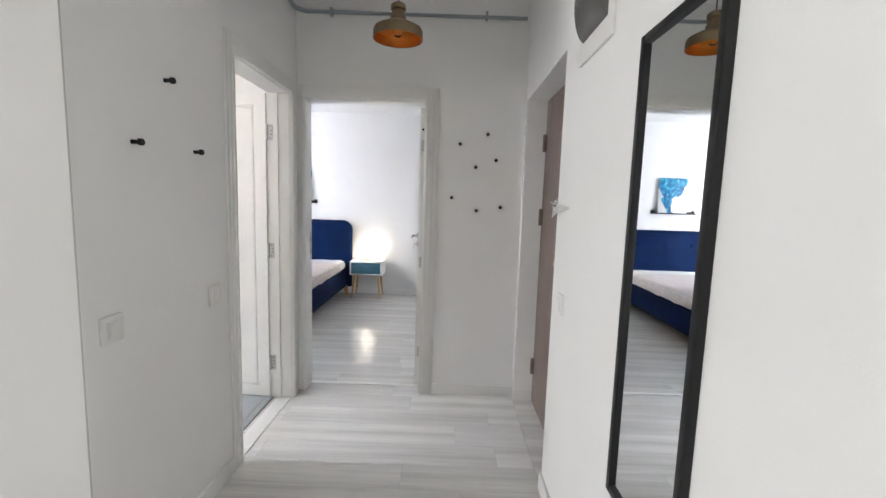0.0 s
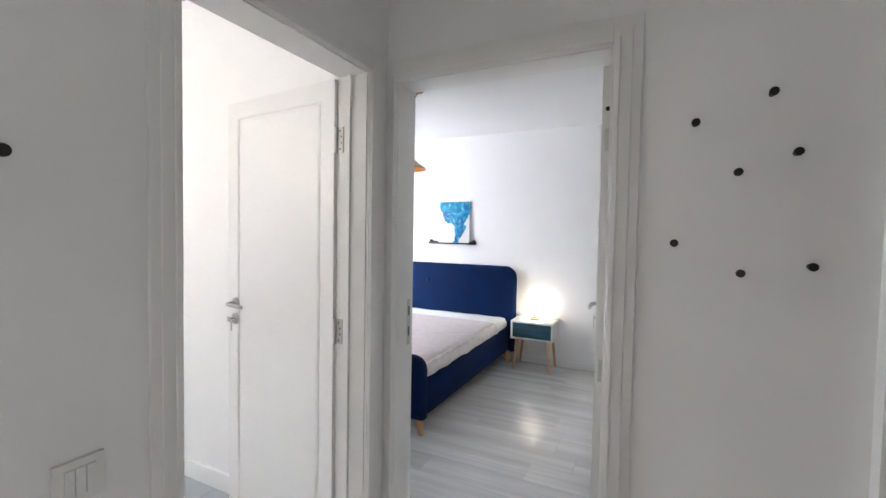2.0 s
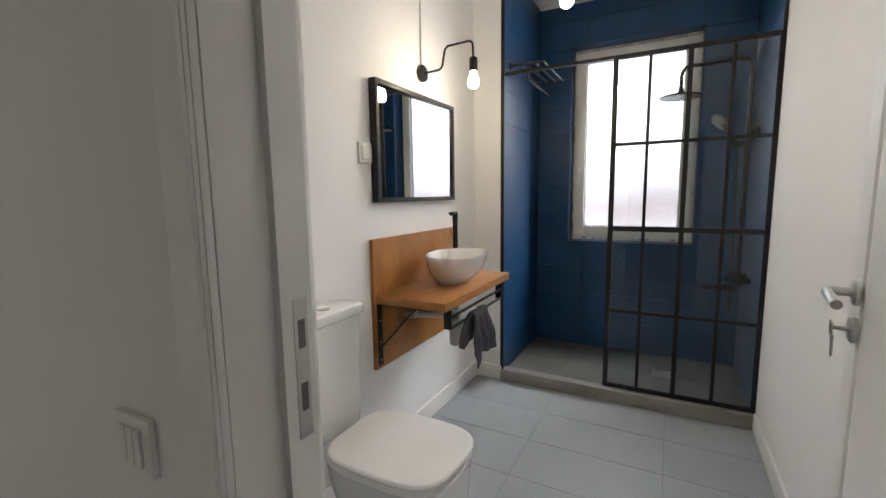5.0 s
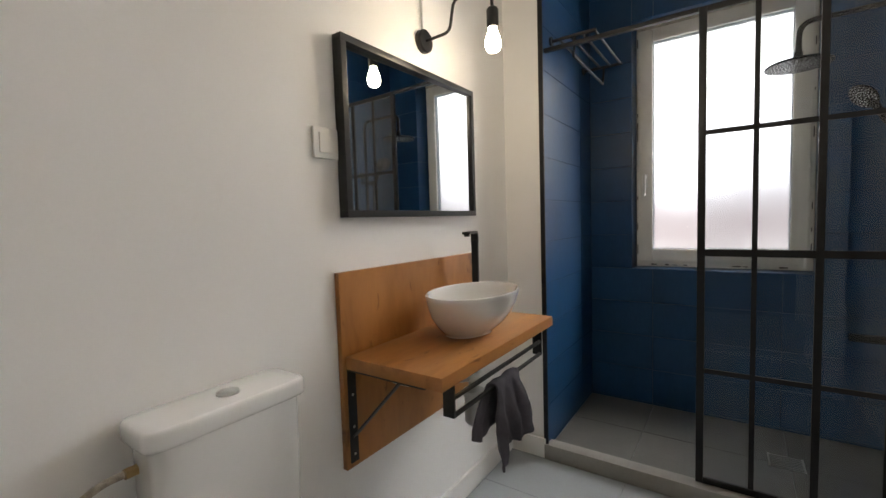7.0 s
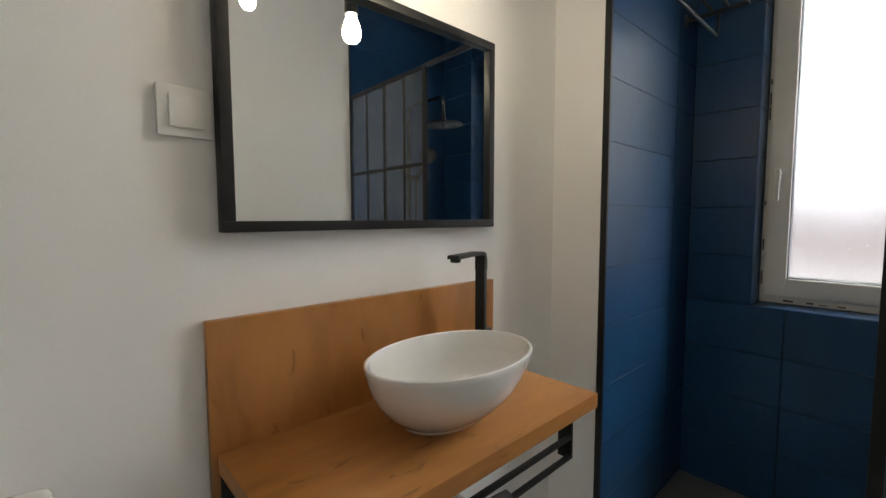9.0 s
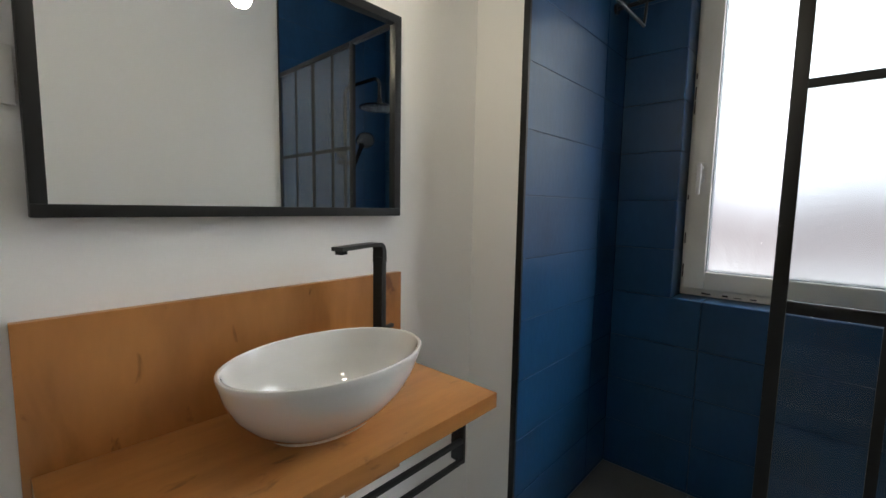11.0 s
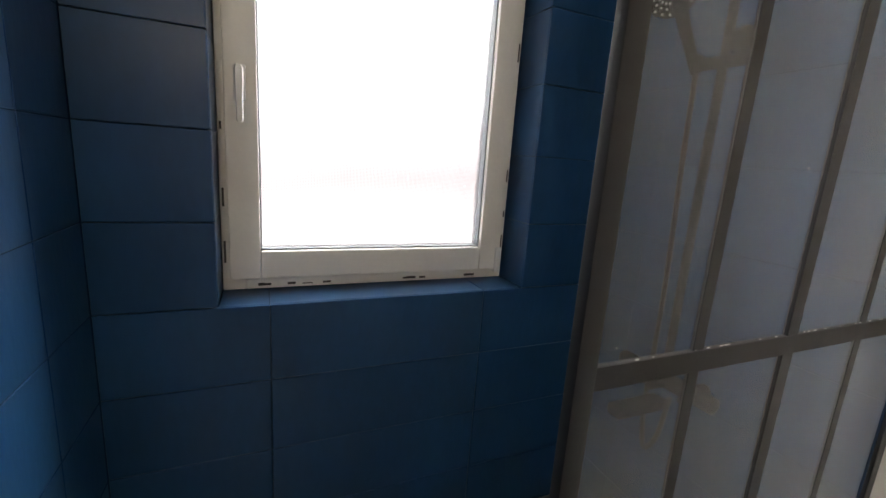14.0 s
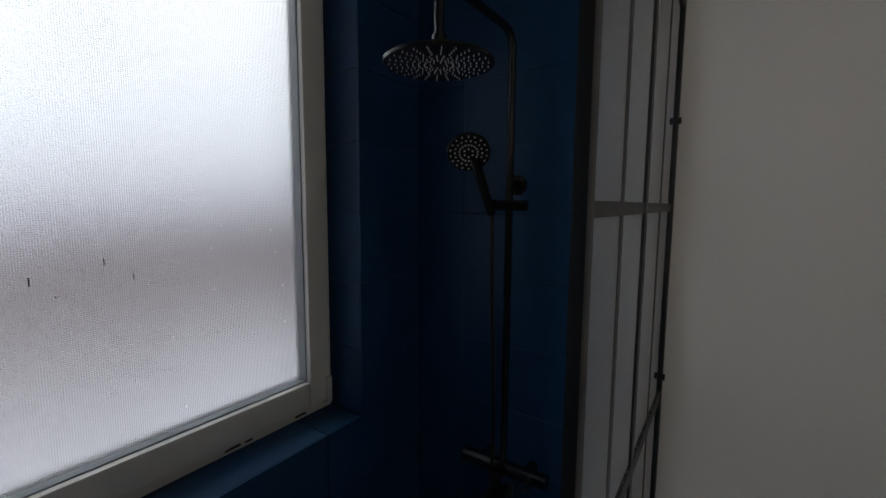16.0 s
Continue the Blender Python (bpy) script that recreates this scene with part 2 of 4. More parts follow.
def swirl():
    """Abstract blue pour painting on white."""
    m = bpy.data.materials.new("blue_pour_painting")
    m.use_nodes = True
    n, l = m.node_tree.nodes, m.node_tree.links

    def calc(op, a, b=0.0, c=0.0):
        k = n.new("ShaderNodeMath")
        k.operation = op
        for i, v in enumerate((a, b, c)):
            if isinstance(v, (int, float)):
                k.inputs[i].default_value = v
            else:
                l.new(v, k.inputs[i])
        return k.outputs[0]

    tc, sp, no, wv = n.new("ShaderNodeTexCoord"), n.new("ShaderNodeSeparateXYZ"), n.new("ShaderNodeTexNoise"), n.new("ShaderNodeTexNoise")
    l.new(tc.outputs["Object"], sp.inputs[0])
    no.inputs["Scale"].default_value, no.inputs["Detail"].default_value = 7.0, 2.0
    wv.inputs["Scale"].default_value, wv.inputs["Distortion"].default_value, wv.inputs["Detail"].default_value = 6.5, 2.6, 1.0
    l.new(tc.outputs["Object"], no.inputs["Vector"]), l.new(tc.outputs["Object"], wv.inputs["Vector"])
    x, z = sp.outputs["X"], sp.outputs["Z"]
    centre = calc("MULTIPLY_ADD", calc("SINE", calc("MULTIPLY", z, 11.0)), 0.045, 0.03)
    away = calc("ABSOLUTE", calc("SUBTRACT", x, centre))
    half = calc("MULTIPLY_ADD", calc("SINE", calc("MULTIPLY_ADD", z, 7.5, -1.9)), 0.085, 0.128)
    edge = calc("MULTIPLY_ADD", calc("SUBTRACT", no.outputs["Fac"], 0.5), 0.26, calc("SUBTRACT", half, away))
    st = n.new("ShaderNodeMapRange")
    st.inputs["From Min"].default_value, st.inputs["From Max"].default_value = -0.004, 0.008
    l.new(edge, st.inputs["Value"])
    r = n.new("ShaderNodeValToRGB")
    e = r.color_ramp.elements
    e[0].position, e[1].position = 0.30, 0.72
    e[0].color, e[1].color = (0.003, 0.055, 0.16, 1), (0.55, 0.75, 0.80, 1)
    for at, colour in ((0.44, (0.005, 0.16, 0.36)), (0.53, (0.01, 0.27, 0.46)), (0.60, (0.03, 0.36, 0.52))):
        e.new(at).color = (*colour, 1)
    l.new(wv.outputs["Fac"], r.inputs[0])
    mix = n.new("ShaderNodeMix")
    mix.data_type = "RGBA"
    mix.inputs["A"].default_value = (0.72, 0.72, 0.71, 1)
    l.new(st.outputs[0], mix.inputs["Factor"]), l.new(r.outputs[0], mix.inputs["B"])
    l.new(mix.outputs["Result"], n["Principled BSDF"].inputs["Base Color"])
    n["Principled BSDF"].inputs["Roughness"].default_value = 0.4
    return m


def add_knots(m, along):
    """Dark knots and smoky grain smears over a veneer; along: the mapping scale, small along the grain."""
    n, l = m.node_tree.nodes, m.node_tree.links
    p = n["Principled BSDF"]
    tc = n.new("ShaderNodeTexCoord")
    for scale, low, high, amount, colour in ((1.0, 0.56, 0.74, 0.55, (0.20, 0.070, 0.018)), (2.6, 0.64, 0.74, 0.75, (0.125, 0.040, 0.012)), (0.55, 0.50, 0.75, 0.45, (0.50, 0.25, 0.085))):
        before = p.inputs["Base Color"].links[0].from_socket
        mp, no, rg, mix = n.new("ShaderNodeMapping"), n.new("ShaderNodeTexNoise"), n.new("ShaderNodeMapRange"), n.new("ShaderNodeMix")
        mp.inputs["Scale"].default_value = along
        no.inputs["Scale"].default_value, no.inputs["Detail"].default_value, no.inputs["Distortion"].default_value = scale, 4.0, 0.6
        l.new(tc.outputs["Object"], mp.inputs["Vector"]), l.new(mp.outputs[0], no.inputs["Vector"]), l.new(no.outputs["Fac"], rg.inputs["Value"])
        rg.inputs["From Min"].default_value, rg.inputs["From Max"].default_value, rg.inputs["To Max"].default_value = low, high, amount
        mix.data_type = "RGBA"
        mix.inputs["B"].default_value = (*colour, 1)
        l.new(rg.outputs[0], mix.inputs["Factor"]), l.new(before, mix.inputs["A"]), l.new(mix.outputs["Result"], p.inputs["Base Color"])


def add_smudges(m, colour, scale, low, high, amount):
    """Pale dusty patches."""
    n, l = m.node_tree.nodes, m.node_tree.links
    p = n["Principled BSDF"]
    before = p.inputs["Base Color"].links[0].from_socket
    tc, no, rg, mix = n.new("ShaderNodeTexCoord"), n.new("ShaderNodeTexNoise"), n.new("ShaderNodeMapRange"), n.new("ShaderNodeMix")
    no.inputs["Scale"].default_value, no.inputs["Detail"].default_value, no.inputs["Distortion"].default_value = scale, 6, 0.8
    l.new(tc.outputs["Object"], no.inputs["Vector"]), l.new(no.outputs["Fac"], rg.inputs["Value"])
    rg.inputs["From Min"].default_value, rg.inputs["From Max"].default_value, rg.inputs["To Max"].default_value = low, high, amount
    mix.data_type = "RGBA"
    mix.inputs["B"].default_value = (*colour, 1)
    l.new(rg.outputs[0], mix.inputs["Factor"]), l.new(before, mix.inputs["A"]), l.new(mix.outputs["Result"], p.inputs["Base Color"])


add_knots(M["oak"], (4.0, 11.0, 11.0))
add_knots(M["oak_upright"], (9.0, 9.0, 5.0))
add_smudges(M["entry"], (0.42, 0.40, 0.38), 4.0, 0.58, 0.78, 0.55)
M["frosted"], M["outside"], M["painting"] = frosted(), outside(), swirl()


# ---- shape helpers ----
def box(bm, x0, x1, y0, y1, z0, z1, bevel=0.0):
    m = Matrix.Translation(((x0 + x1) / 2, (y0 + y1) / 2, (z0 + z1) / 2)) @ Matrix.Diagonal((abs(x1 - x0), abs(y1 - y0), abs(z1 - z0), 1))
    vs = bmesh.ops.create_cube(bm, size=1, matrix=m)["verts"]
    if bevel:
        es = list({e for v in vs for e in v.link_edges})
        bmesh.ops.bevel(bm, geom=es, offset=bevel, segments=2, affect="EDGES", profile=0.6)
    return bm


def boxes(*rows, bevel=0.0):
    bm = bmesh.new()
    for r in rows:
        box(bm, *r, bevel=bevel)
    return bm


def one(*r, bevel=0.0):
    return boxes(r, bevel=bevel)


def rings(bm, loops, cap=True, closed=False):
    made = [[bm.verts.new(p) for p in loop] for loop in loops]
    k = len(made[0])
    pairs = list(zip(made, made[1:])) + ([(made[-1], made[0])] if closed else [])
    for a, b in pairs:
        for i in range(k):
            bm.faces.new((a[i], a[(i + 1) % k], b[(i + 1) % k], b[i]))
    if cap and not closed:
        bm.faces.new(made[0][::-1])
        bm.faces.new(made[-1])
    bmesh.ops.recalc_face_normals(bm, faces=bm.faces[:])
    return bm


def lathe(profile, at=(0, 0, 0), seg=40, turn=None, cap=False):
    """Profile of (radius, height) pairs round z."""
    bm = bmesh.new()
    m = Matrix.Translation(at) @ (turn or Matrix.Identity(4))
    loops = [[m @ Vector((max(r, 1e-4) * math.cos(2 * math.pi * i / seg), max(r, 1e-4) * math.sin(2 * math.pi * i / seg), h)) for i in range(seg)] for r, h in profile]
    return rings(bm, loops, cap)


def rounded_path(points, radius, steps=6):
    pts = [Vector(p) for p in points]
    out = [pts[0]]
    for a, b, c in zip(pts, pts[1:], pts[2:]):
        d = min(radius, (a - b).length * 0.49, (c - b).length * 0.49)
        p, q = b + (a - b).normalized() * d, b + (c - b).normalized() * d
        out += [p.lerp(b, s).lerp(b.lerp(q, s), s) for s in (i / steps for i in range(steps + 1))]
    return out + [pts[-1]]


def tube(points, r, seg=12, bend=0.0, bm=None):
    pts = rounded_path(points, bend) if bend else [Vector(p) for p in points]
    bm = bm or bmesh.new()
    loops, side = [], None
    for i, p in enumerate(pts):
        t = (pts[min(i + 1, len(pts) - 1)] - pts[max(i - 1, 0)]).normalized()
        if side is None:
            side = t.orthogonal().normalized()
        side = (side - t * side.dot(t)).normalized()
        up = t.cross(side)
        loops.append([p + side * r * math.cos(2 * math.pi * k / seg) + up * r * math.sin(2 * math.pi * k / seg) for k in range(seg)])
    return rings(bm, loops)


def taper(p0, p1, r0, r1, seg=14, bm=None):
    bm = bm or bmesh.new()
    a, b = Vector(p0), Vector(p1)
    t = (b - a).normalized()
    s = t.orthogonal().normalized()
    u = t.cross(s)
    loop = lambda p, r: [p + s * r * math.cos(2 * math.pi * k / seg) + u * r * math.sin(2 * math.pi * k / seg) for k in range(seg)]
    return rings(bm, [loop(a, r0), loop(b, r1)])


def superellipse(cx, cy, a, b, power, z, seg=48, front=None):
    out = []
    for i in range(seg):
        c, s = math.cos(2 * math.pi * i / seg), math.sin(2 * math.pi * i / seg)
        pw = power if (front is None or s < 0) else front
        out.append(Vector((cx + a * math.copysign(abs(c) ** (2 / pw), c), cy + b * math.copysign(abs(s) ** (2 / pw), s), z)))
    return out


def rounded_slab(x0, x1, z0, z1, y0, y1, r, low=0.0, edge=0.012, seg=8):
    """Upright slab in the xz plane with rounded top (and, with low, bottom) corners and softened rims."""
    bm = bmesh.new()

    def outline(inset, y):
        pts = []
        for cx, cz, a0, rad in ((x1 - r, z1 - r, 0, r), (x0 + r, z1 - r, 90, r), (x0 + low, z0 + low, 180, low), (x1 - low, z0 + low, 270, low)):
            for i in range(seg + 1):
                a = radians(a0 + 90 * i / seg)
                rr = max(rad - inset, 0.001)
                ox = inset if rad == 0 else 0
                pts.append(Vector((cx + rr * math.cos(a) - math.copysign(ox, math.cos(a + 0.01)), y, cz + rr * math.sin(a))))
        return pts

    return rings(bm, [outline(edge, y0), outline(edge * 0.3, y0 + edge * 0.4), outline(0, y0 + edge), outline(0, y1 - edge), outline(edge * 0.3, y1 - edge * 0.4), outline(edge, y1)])


def finish(ob, bm, mat, smooth=None):
    me = bpy.data.meshes.new(ob if isinstance(ob, str) else ob.name)
    bm.normal_update()
    if smooth is None:
        smooth = len(bm.faces) > 24
    if smooth:
        for f in bm.faces:
            f.smooth = True
        for e in bm.edges:
            if len(e.link_faces) == 2 and e.calc_face_angle(0) > radians(38):
                e.smooth = False
    bm.to_mesh(me)
    bm.free()
    me.materials.append(mat)
    return me


def thing(name, label, category, bm=None, mat=None, at=(0, 0, 0), group="", kind=""):
    ob = new(name, finish(name, bm, mat) if bm else None)
    ob.location = at
    return tagged(ob, label, category, group, kind)


def part(name, bm, mat, parent, label=""):
    ob = new(name, finish(name, bm, mat))
    ob.parent = parent
    return tagged(ob, label)


def structure(name, bm, mat, label, category):
    return thing(name, label, category, bm, mat, kind="structure")


def spin(bm, degrees, centre, axis="Z"):
    bmesh.ops.rotate(bm, verts=bm.verts[:], cent=centre, matrix=Matrix.Rotation(radians(degrees), 3, axis))
    return bm


def shift(bm, x, y, z):
    bmesh.ops.translate(bm, verts=bm.verts[:], vec=(x, y, z))
    return bm

# ---- large structure ----
CEIL = 2.68
wall_hall_west = structure("wall_hall_west", boxes((-0.13, 0, 2.256, 3.115, 0, CEIL), (-0.13, 0, 3.88, 4.0, 0, CEIL), (-0.13, 0, 3.115, 3.88, 2.05, CEIL)),
                           M["wall"], "white painted wall between hall and bathroom", "wall")
wall_north = structure("wall_north", boxes((-0.13, 0.03, 4.0, 4.13, 0, CEIL), (0.88, 1.74, 4.0, 4.13, 0, CEIL), (0.03, 0.88, 4.0, 4.13, 2.05, CEIL)),
                       M["wall"], "white painted hall wall with the bedroom doorway", "wall")
wall_bath_north = structure("wall_bath_north", one(-3.40, -0.13, 4.03, 4.13, 0, CEIL), M["wall"], "white painted bathroom wall", "wall")
wall_bath_south = structure("wall_bath_south", one(-3.40, -0.13, 2.256, 2.41, 0, CEIL), M["wall"], "white painted wall behind toilet and basin", "wall")
wall_shower_return = structure("wall_shower_return", one(-3.165, -2.35, 2.41, 2.60, 0, CEIL), M["wall"], "white boxed-out wall beside the shower", "wall")
WY0, WY1, WZ0, WZ1 = 2.860, 3.728, 0.889, 2.365
wall_bath_west = structure("wall_bath_west", boxes((-3.40, -3.175, 2.41, WY0 - .006, 0, CEIL), (-3.40, -3.175, WY1 + .006, 4.03, 0, CEIL),
                           (-3.40, -3.175, WY0 - .006, WY1 + .006, 0, WZ0 - .006), (-3.40, -3.175, WY0 - .006, WY1 + .006, WZ1 + .006, CEIL)), M["blue_joint"],
                           "blue shower wall with the window opening", "wall")
wall_east = structure("wall_east", boxes((1.53, 1.74, -3.0, 3.02, 0, CEIL), (1.53, 1.74, 3.95, 4.0, 0, CEIL), (1.53, 1.74, 3.02, 3.95, 2.045, CEIL)),
                      M["wall"], "white painted hall wall with the entrance door recess", "wall")
structure("wall_living_south", one(-6.4, 1.74, -3.15, -3.0, 0, CEIL), M["living_wall"], "plain greige living room wall", "wall")
# unseen wall; the opening is placed for the lamp that lights the hall
structure("wall_living_west", boxes((-6.4, -6.25, -3.0, -2.15, 0, CEIL), (-6.4, -6.25, -0.45, 2.25, 0, CEIL), (-6.4, -6.25, -2.15, -0.45, 0, 0.6), (-6.4, -6.25, -2.15, -0.45, 2.4, CEIL)), M["living_wall"], "unseen greige living room wall with an assumed window opening", "wall")
# added thin facing: its lower tone keeps this face dimmer than the hall walls
structure("wall_living_return", one(-3.4, 0.0, 2.25, 2.256, 0, CEIL), M["living_wall"], "thin greige facing added to dim the bathroom wall's living room side", "wall")
structure("wall_living_north", one(-6.4, -3.4, 2.25, 2.41, 0, CEIL), M["living_wall"], "plain greige living room wall", "wall")
structure("wall_bedroom_north", one(-3.4, 1.40, 7.15, 7.30, 0, CEIL), M["wall"], "white bedroom wall behind the bed", "wall")
structure("wall_bedroom_east", one(1.25, 1.40, 4.13, 7.15, 0, CEIL), M["wall"], "white bedroom wall beside the door", "wall")
structure("wall_bedroom_west", boxes((-3.4, -3.25, 4.13, 4.75, 0, CEIL), (-3.4, -3.25, 6.45, 7.15, 0, CEIL), (-3.4, -3.25, 4.75, 6.45, 0, 0.75), (-3.4, -3.25, 4.75, 6.45, 2.25, CEIL)),
          M["wall"], "white bedroom wall with a window opening", "wall")
structure("ceiling", boxes((-3.4, 1.74, -3.15, 7.30, CEIL, CEIL + 0.12), (-6.4, -3.4, -3.15, 2.41, CEIL, CEIL + 0.12)), M["ceiling"], "plain white painted ceiling", "ceiling")
structure("ceiling_bedroom", one(-3.25, 1.25, 4.13, 7.15, 2.56, CEIL), M["ceiling"], "plain white bedroom ceiling", "ceiling")
floor = structure("floor", boxes((-6.4, 1.74, -3.15, 2.25, -0.1, -0.008), (-0.13, 1.74, 2.25, 4.13, -0.1, -0.008), (-3.4, 1.40, 4.13, 7.30, -0.1, -0.008)),
                  M["plank"], "pale grey wood-look laminate floor", "floor")
bath_floor = structure("bath_floor", one(-3.175, -0.13, 2.41, 4.03, -0.1, -0.002), M["grout"], "grey tiled bathroom floor", "floor")
structure("ground", one(-60, 60, -60, 60, -3.4, -3.2), M["hill"], "open ground outside the building", "ground")
structure("backdrop", one(-4.66, -4.60, 2.43, 4.6, -2.0, 8.0), M["outside"], "hazy bright daylight outside the bathroom window", "backdrop")

# skirting boards
for name, r in (("baseboard_north", (0.955, 1.53, 3.986, 4.0, 0, 0.08)), ("baseboard_west", (0, 0.014, 2.25, 3.064, 0, 0.08)), ("baseboard_east", (1.516, 1.53, -3.0, 3.02, 0, 0.09)),
                ("baseboard_recess", (1.53, 1.65, 3.938, 3.95, 0, 0.085)),
                ("baseboard_bath_north", (-2.335, -0.14, 4.015, 4.03, 0, 0.10)), ("baseboard_bath_south", (-2.35, -0.14, 2.41, 2.424, 0, 0.10)),
                ("baseboard_bath_return", (-2.35, -2.336, 2.424, 2.605, 0, 0.10)), ("baseboard_bedroom", (-3.25, 1.25, 7.136, 7.15, 0, 0.07))):
    structure(name, one(*r, bevel=0.004), M["gloss_white"], "white lacquered skirting board", "baseboard")

# shower base
structure("shower_tray", one(-3.175, -2.405, 2.60, 4.03, -0.002, 0.042), M["grout"], "raised grey tiled shower floor", "shower tray")
structure("shower_curb", one(-2.405, -2.335, 2.60, 4.03, -0.002, 0.075, bevel=0.003), M["curb"], "low beige-grey tiled shower kerb", "kerb")
structure("corner_trim", one(-2.353, -2.343, 2.596, 2.618, 0.0, CEIL), M["black"], "black metal tile edge trim", "trim")
structure("corner_trim_north", one(-2.3800, -2.3765, 4.014, 4.032, 0.076, CEIL), M["black"], "black metal tile edge trim", "trim")
# thin white joint under the ceiling
structure("ceiling_trim", boxes((-3.166, -3.150, 2.62, 4.02, CEIL - .012, CEIL)), M["gloss_white"], "white sealant line under the ceiling", "trim")


# ---- doors ----
def architrave(bm, axis, wall, out, a0, a1, top, w=0.075, w0=None):
    """Stepped casing round an opening, on one wall face; out is the way it stands proud."""
    def strip(u0, u1, z0, z1, d):
        lo, hi = sorted((wall, wall + out * d))
        if axis == "x":
            box(bm, u0, u1, lo, hi, z0, z1, bevel=0.0025)
        else:
            box(bm, lo, hi, u0, u1, z0, z1, bevel=0.0025)
    for k, (d, q) in enumerate(((0.011, w), (0.016, w * 0.66), (0.021, w * 0.24))):
        i = 0.004 - 0.0025 * k
        strip(a0 - q * (w0 or w) / w, a0 + i, 0, top + q, d)
        strip(a1 - i, a1 + q, 0, top + q, d)
        strip(a0 + i, a1 - i, top - i, top + q - 0.0005, d + 0.0005)
    return bm


def leaf_mesh(w, h, t):
    """Panelled door leaf: x along the width, y the thickness, from the hinge at the origin."""
    bm = bmesh.new()
    box(bm, 0, w, 0, t, 0.008, h)
    for sign in (-1, 1):
        f = [f for f in bm.faces if f.normal.y * sign > 0.9][0]
        for thick, deep in ((0.105, 0), (0.012, -0.007), (0.012, 0.005), (0.02, 0.0)):
            bmesh.ops.inset_individual(bm, faces=[f], thickness=thick, depth=deep)
    return bm


def lever(side, at, parent, flip=1):
    """Lever on its rose, and the lock rose with a key, on the face y = at.y, standing out towards side."""
    x, y, z = at
    rot = Matrix.Rotation(radians(-90 * side), 4, "X")
    part("handle", tube([(x, y, z), (x, y + side * 0.05, z), (x + flip * 0.12, y + side * 0.052, z - 0.004)], 0.009, bend=0.018), M["steel"], parent, "brushed steel lever handle")
    part("rose", lathe([(0, 0), (0.026, 0), (0.026, 0.007), (0.022, 0.010), (0, 0.010)], (x, y, z), 28, rot), M["steel"], parent)
    part("lock_rose", lathe([(0, 0), (0.026, 0), (0.026, 0.007), (0.022, 0.010), (0, 0.010)], (x, y, z - 0.075), 28, rot), M["steel"], parent)
    key = tube([(x, y, z - 0.075), (x, y + side * 0.036, z - 0.075)], 0.004)
    box(key, x - 0.013, x + 0.013, y + side * 0.036 - 0.0015, y + side * 0.036 + 0.0015, z - 0.088, z - 0.062, 0.001)
    box(key, x - 0.004 + flip * .02, x + 0.008 + flip * .02, y + side * 0.034, y + side * 0.037, z - 0.128, z - 0.085, 0.001)
    part("key", key, M["steel"], parent, "steel key left in the lock")


# bathroom door, opened against the bathroom wall
door_1 = thing("door_1", "white panelled bathroom door standing open", "door", kind="structure")
part("jamb", boxes((-0.1305, 0.0005, 3.115, 3.14, 0, 2.025), (-0.1305, 0.0005, 3.855, 3.88, 0, 2.025), (-0.1305, 0.0005, 3.115, 3.88, 2.025, 2.05),
                   (-0.085, -0.07, 3.14, 3.152, 0, 2.025), (-0.085, -0.07, 3.843, 3.855, 0, 2.025)), M["gloss_white"], door_1)
part("architrave", architrave(bmesh.new(), "y", 0.0, 1, 3.134, 3.864, 2.033, 0.088, 0.068), M["gloss_white"], door_1)
part("architrave", architrave(bmesh.new(), "y", -0.13, -1, 3.132, 3.863, 2.033, 0.068), M["gloss_white"], door_1)
leaf = part("leaf", leaf_mesh(0.715, 2.02, 0.04), M["gloss_white"], door_1)
lever(1, (0.655, 0.04, 1.065), leaf, -1)
part("latch_plate", one(0.7135, 0.7165, 0.008, 0.032, 0.94, 1.12), M["steel"], leaf)
leaf.matrix_basis = pose(-0.146, 3.887, 0, 0, 0, 174.5)
for z in (0.25, 1.017, 1.78):
    bm = boxes((-0.1485, -0.1458, 3.853, 3.882, z - .05, z + .05), (-0.136, -0.106, 3.8515, 3.8548, z - .05, z + .05), bevel=0.0008)
    for k in range(5):
        taper((-0.1415, 3.8485, z - 0.05 + k * 0.02), (-0.1415, 3.8485, z - 0.0315 + k * 0.02), 0.0072, 0.0072, bm=bm)
    pin = part("hinge", bm, M["steel"], door_1, "steel butt hinge")
    for dz in (-.036, -.012, .012, .036):
        part("screw", taper((-0.1452, 3.872, z + dz), (-0.1449, 3.872, z + dz), 0.0042, 0.0036, 10), M["joint"], pin)
        part("screw", taper((-0.117 - (0.006 if abs(dz) > .02 else 0), 3.8514, z + dz), (-0.117 - (0.006 if abs(dz) > .02 else 0), 3.8510, z + dz), 0.0042, 0.0036, 10), M["joint"], pin)
part("door_stop_screw", taper((-0.1458, 3.868, 1.885), (-0.1444, 3.868, 1.885), 0.007, 0.007, 12), M["joint"], door_1)
strike = boxes((-0.123, -0.099, 3.14, 3.1415, 0.93, 1.13), bevel=0.0005)
part("strike_plate", strike, M["steel"], door_1)
part("strike_slot", boxes((-0.117, -0.105, 3.1416, 3.1422, 1.06, 1.10), (-0.117, -0.105, 3.1416, 3.1422, 0.97, 1.01)), M["joint"], door_1)
part("threshold", one(-0.10, -0.005, 3.14, 3.855, -0.002, 0.004, bevel=0.001), M["gloss_white"], door_1)

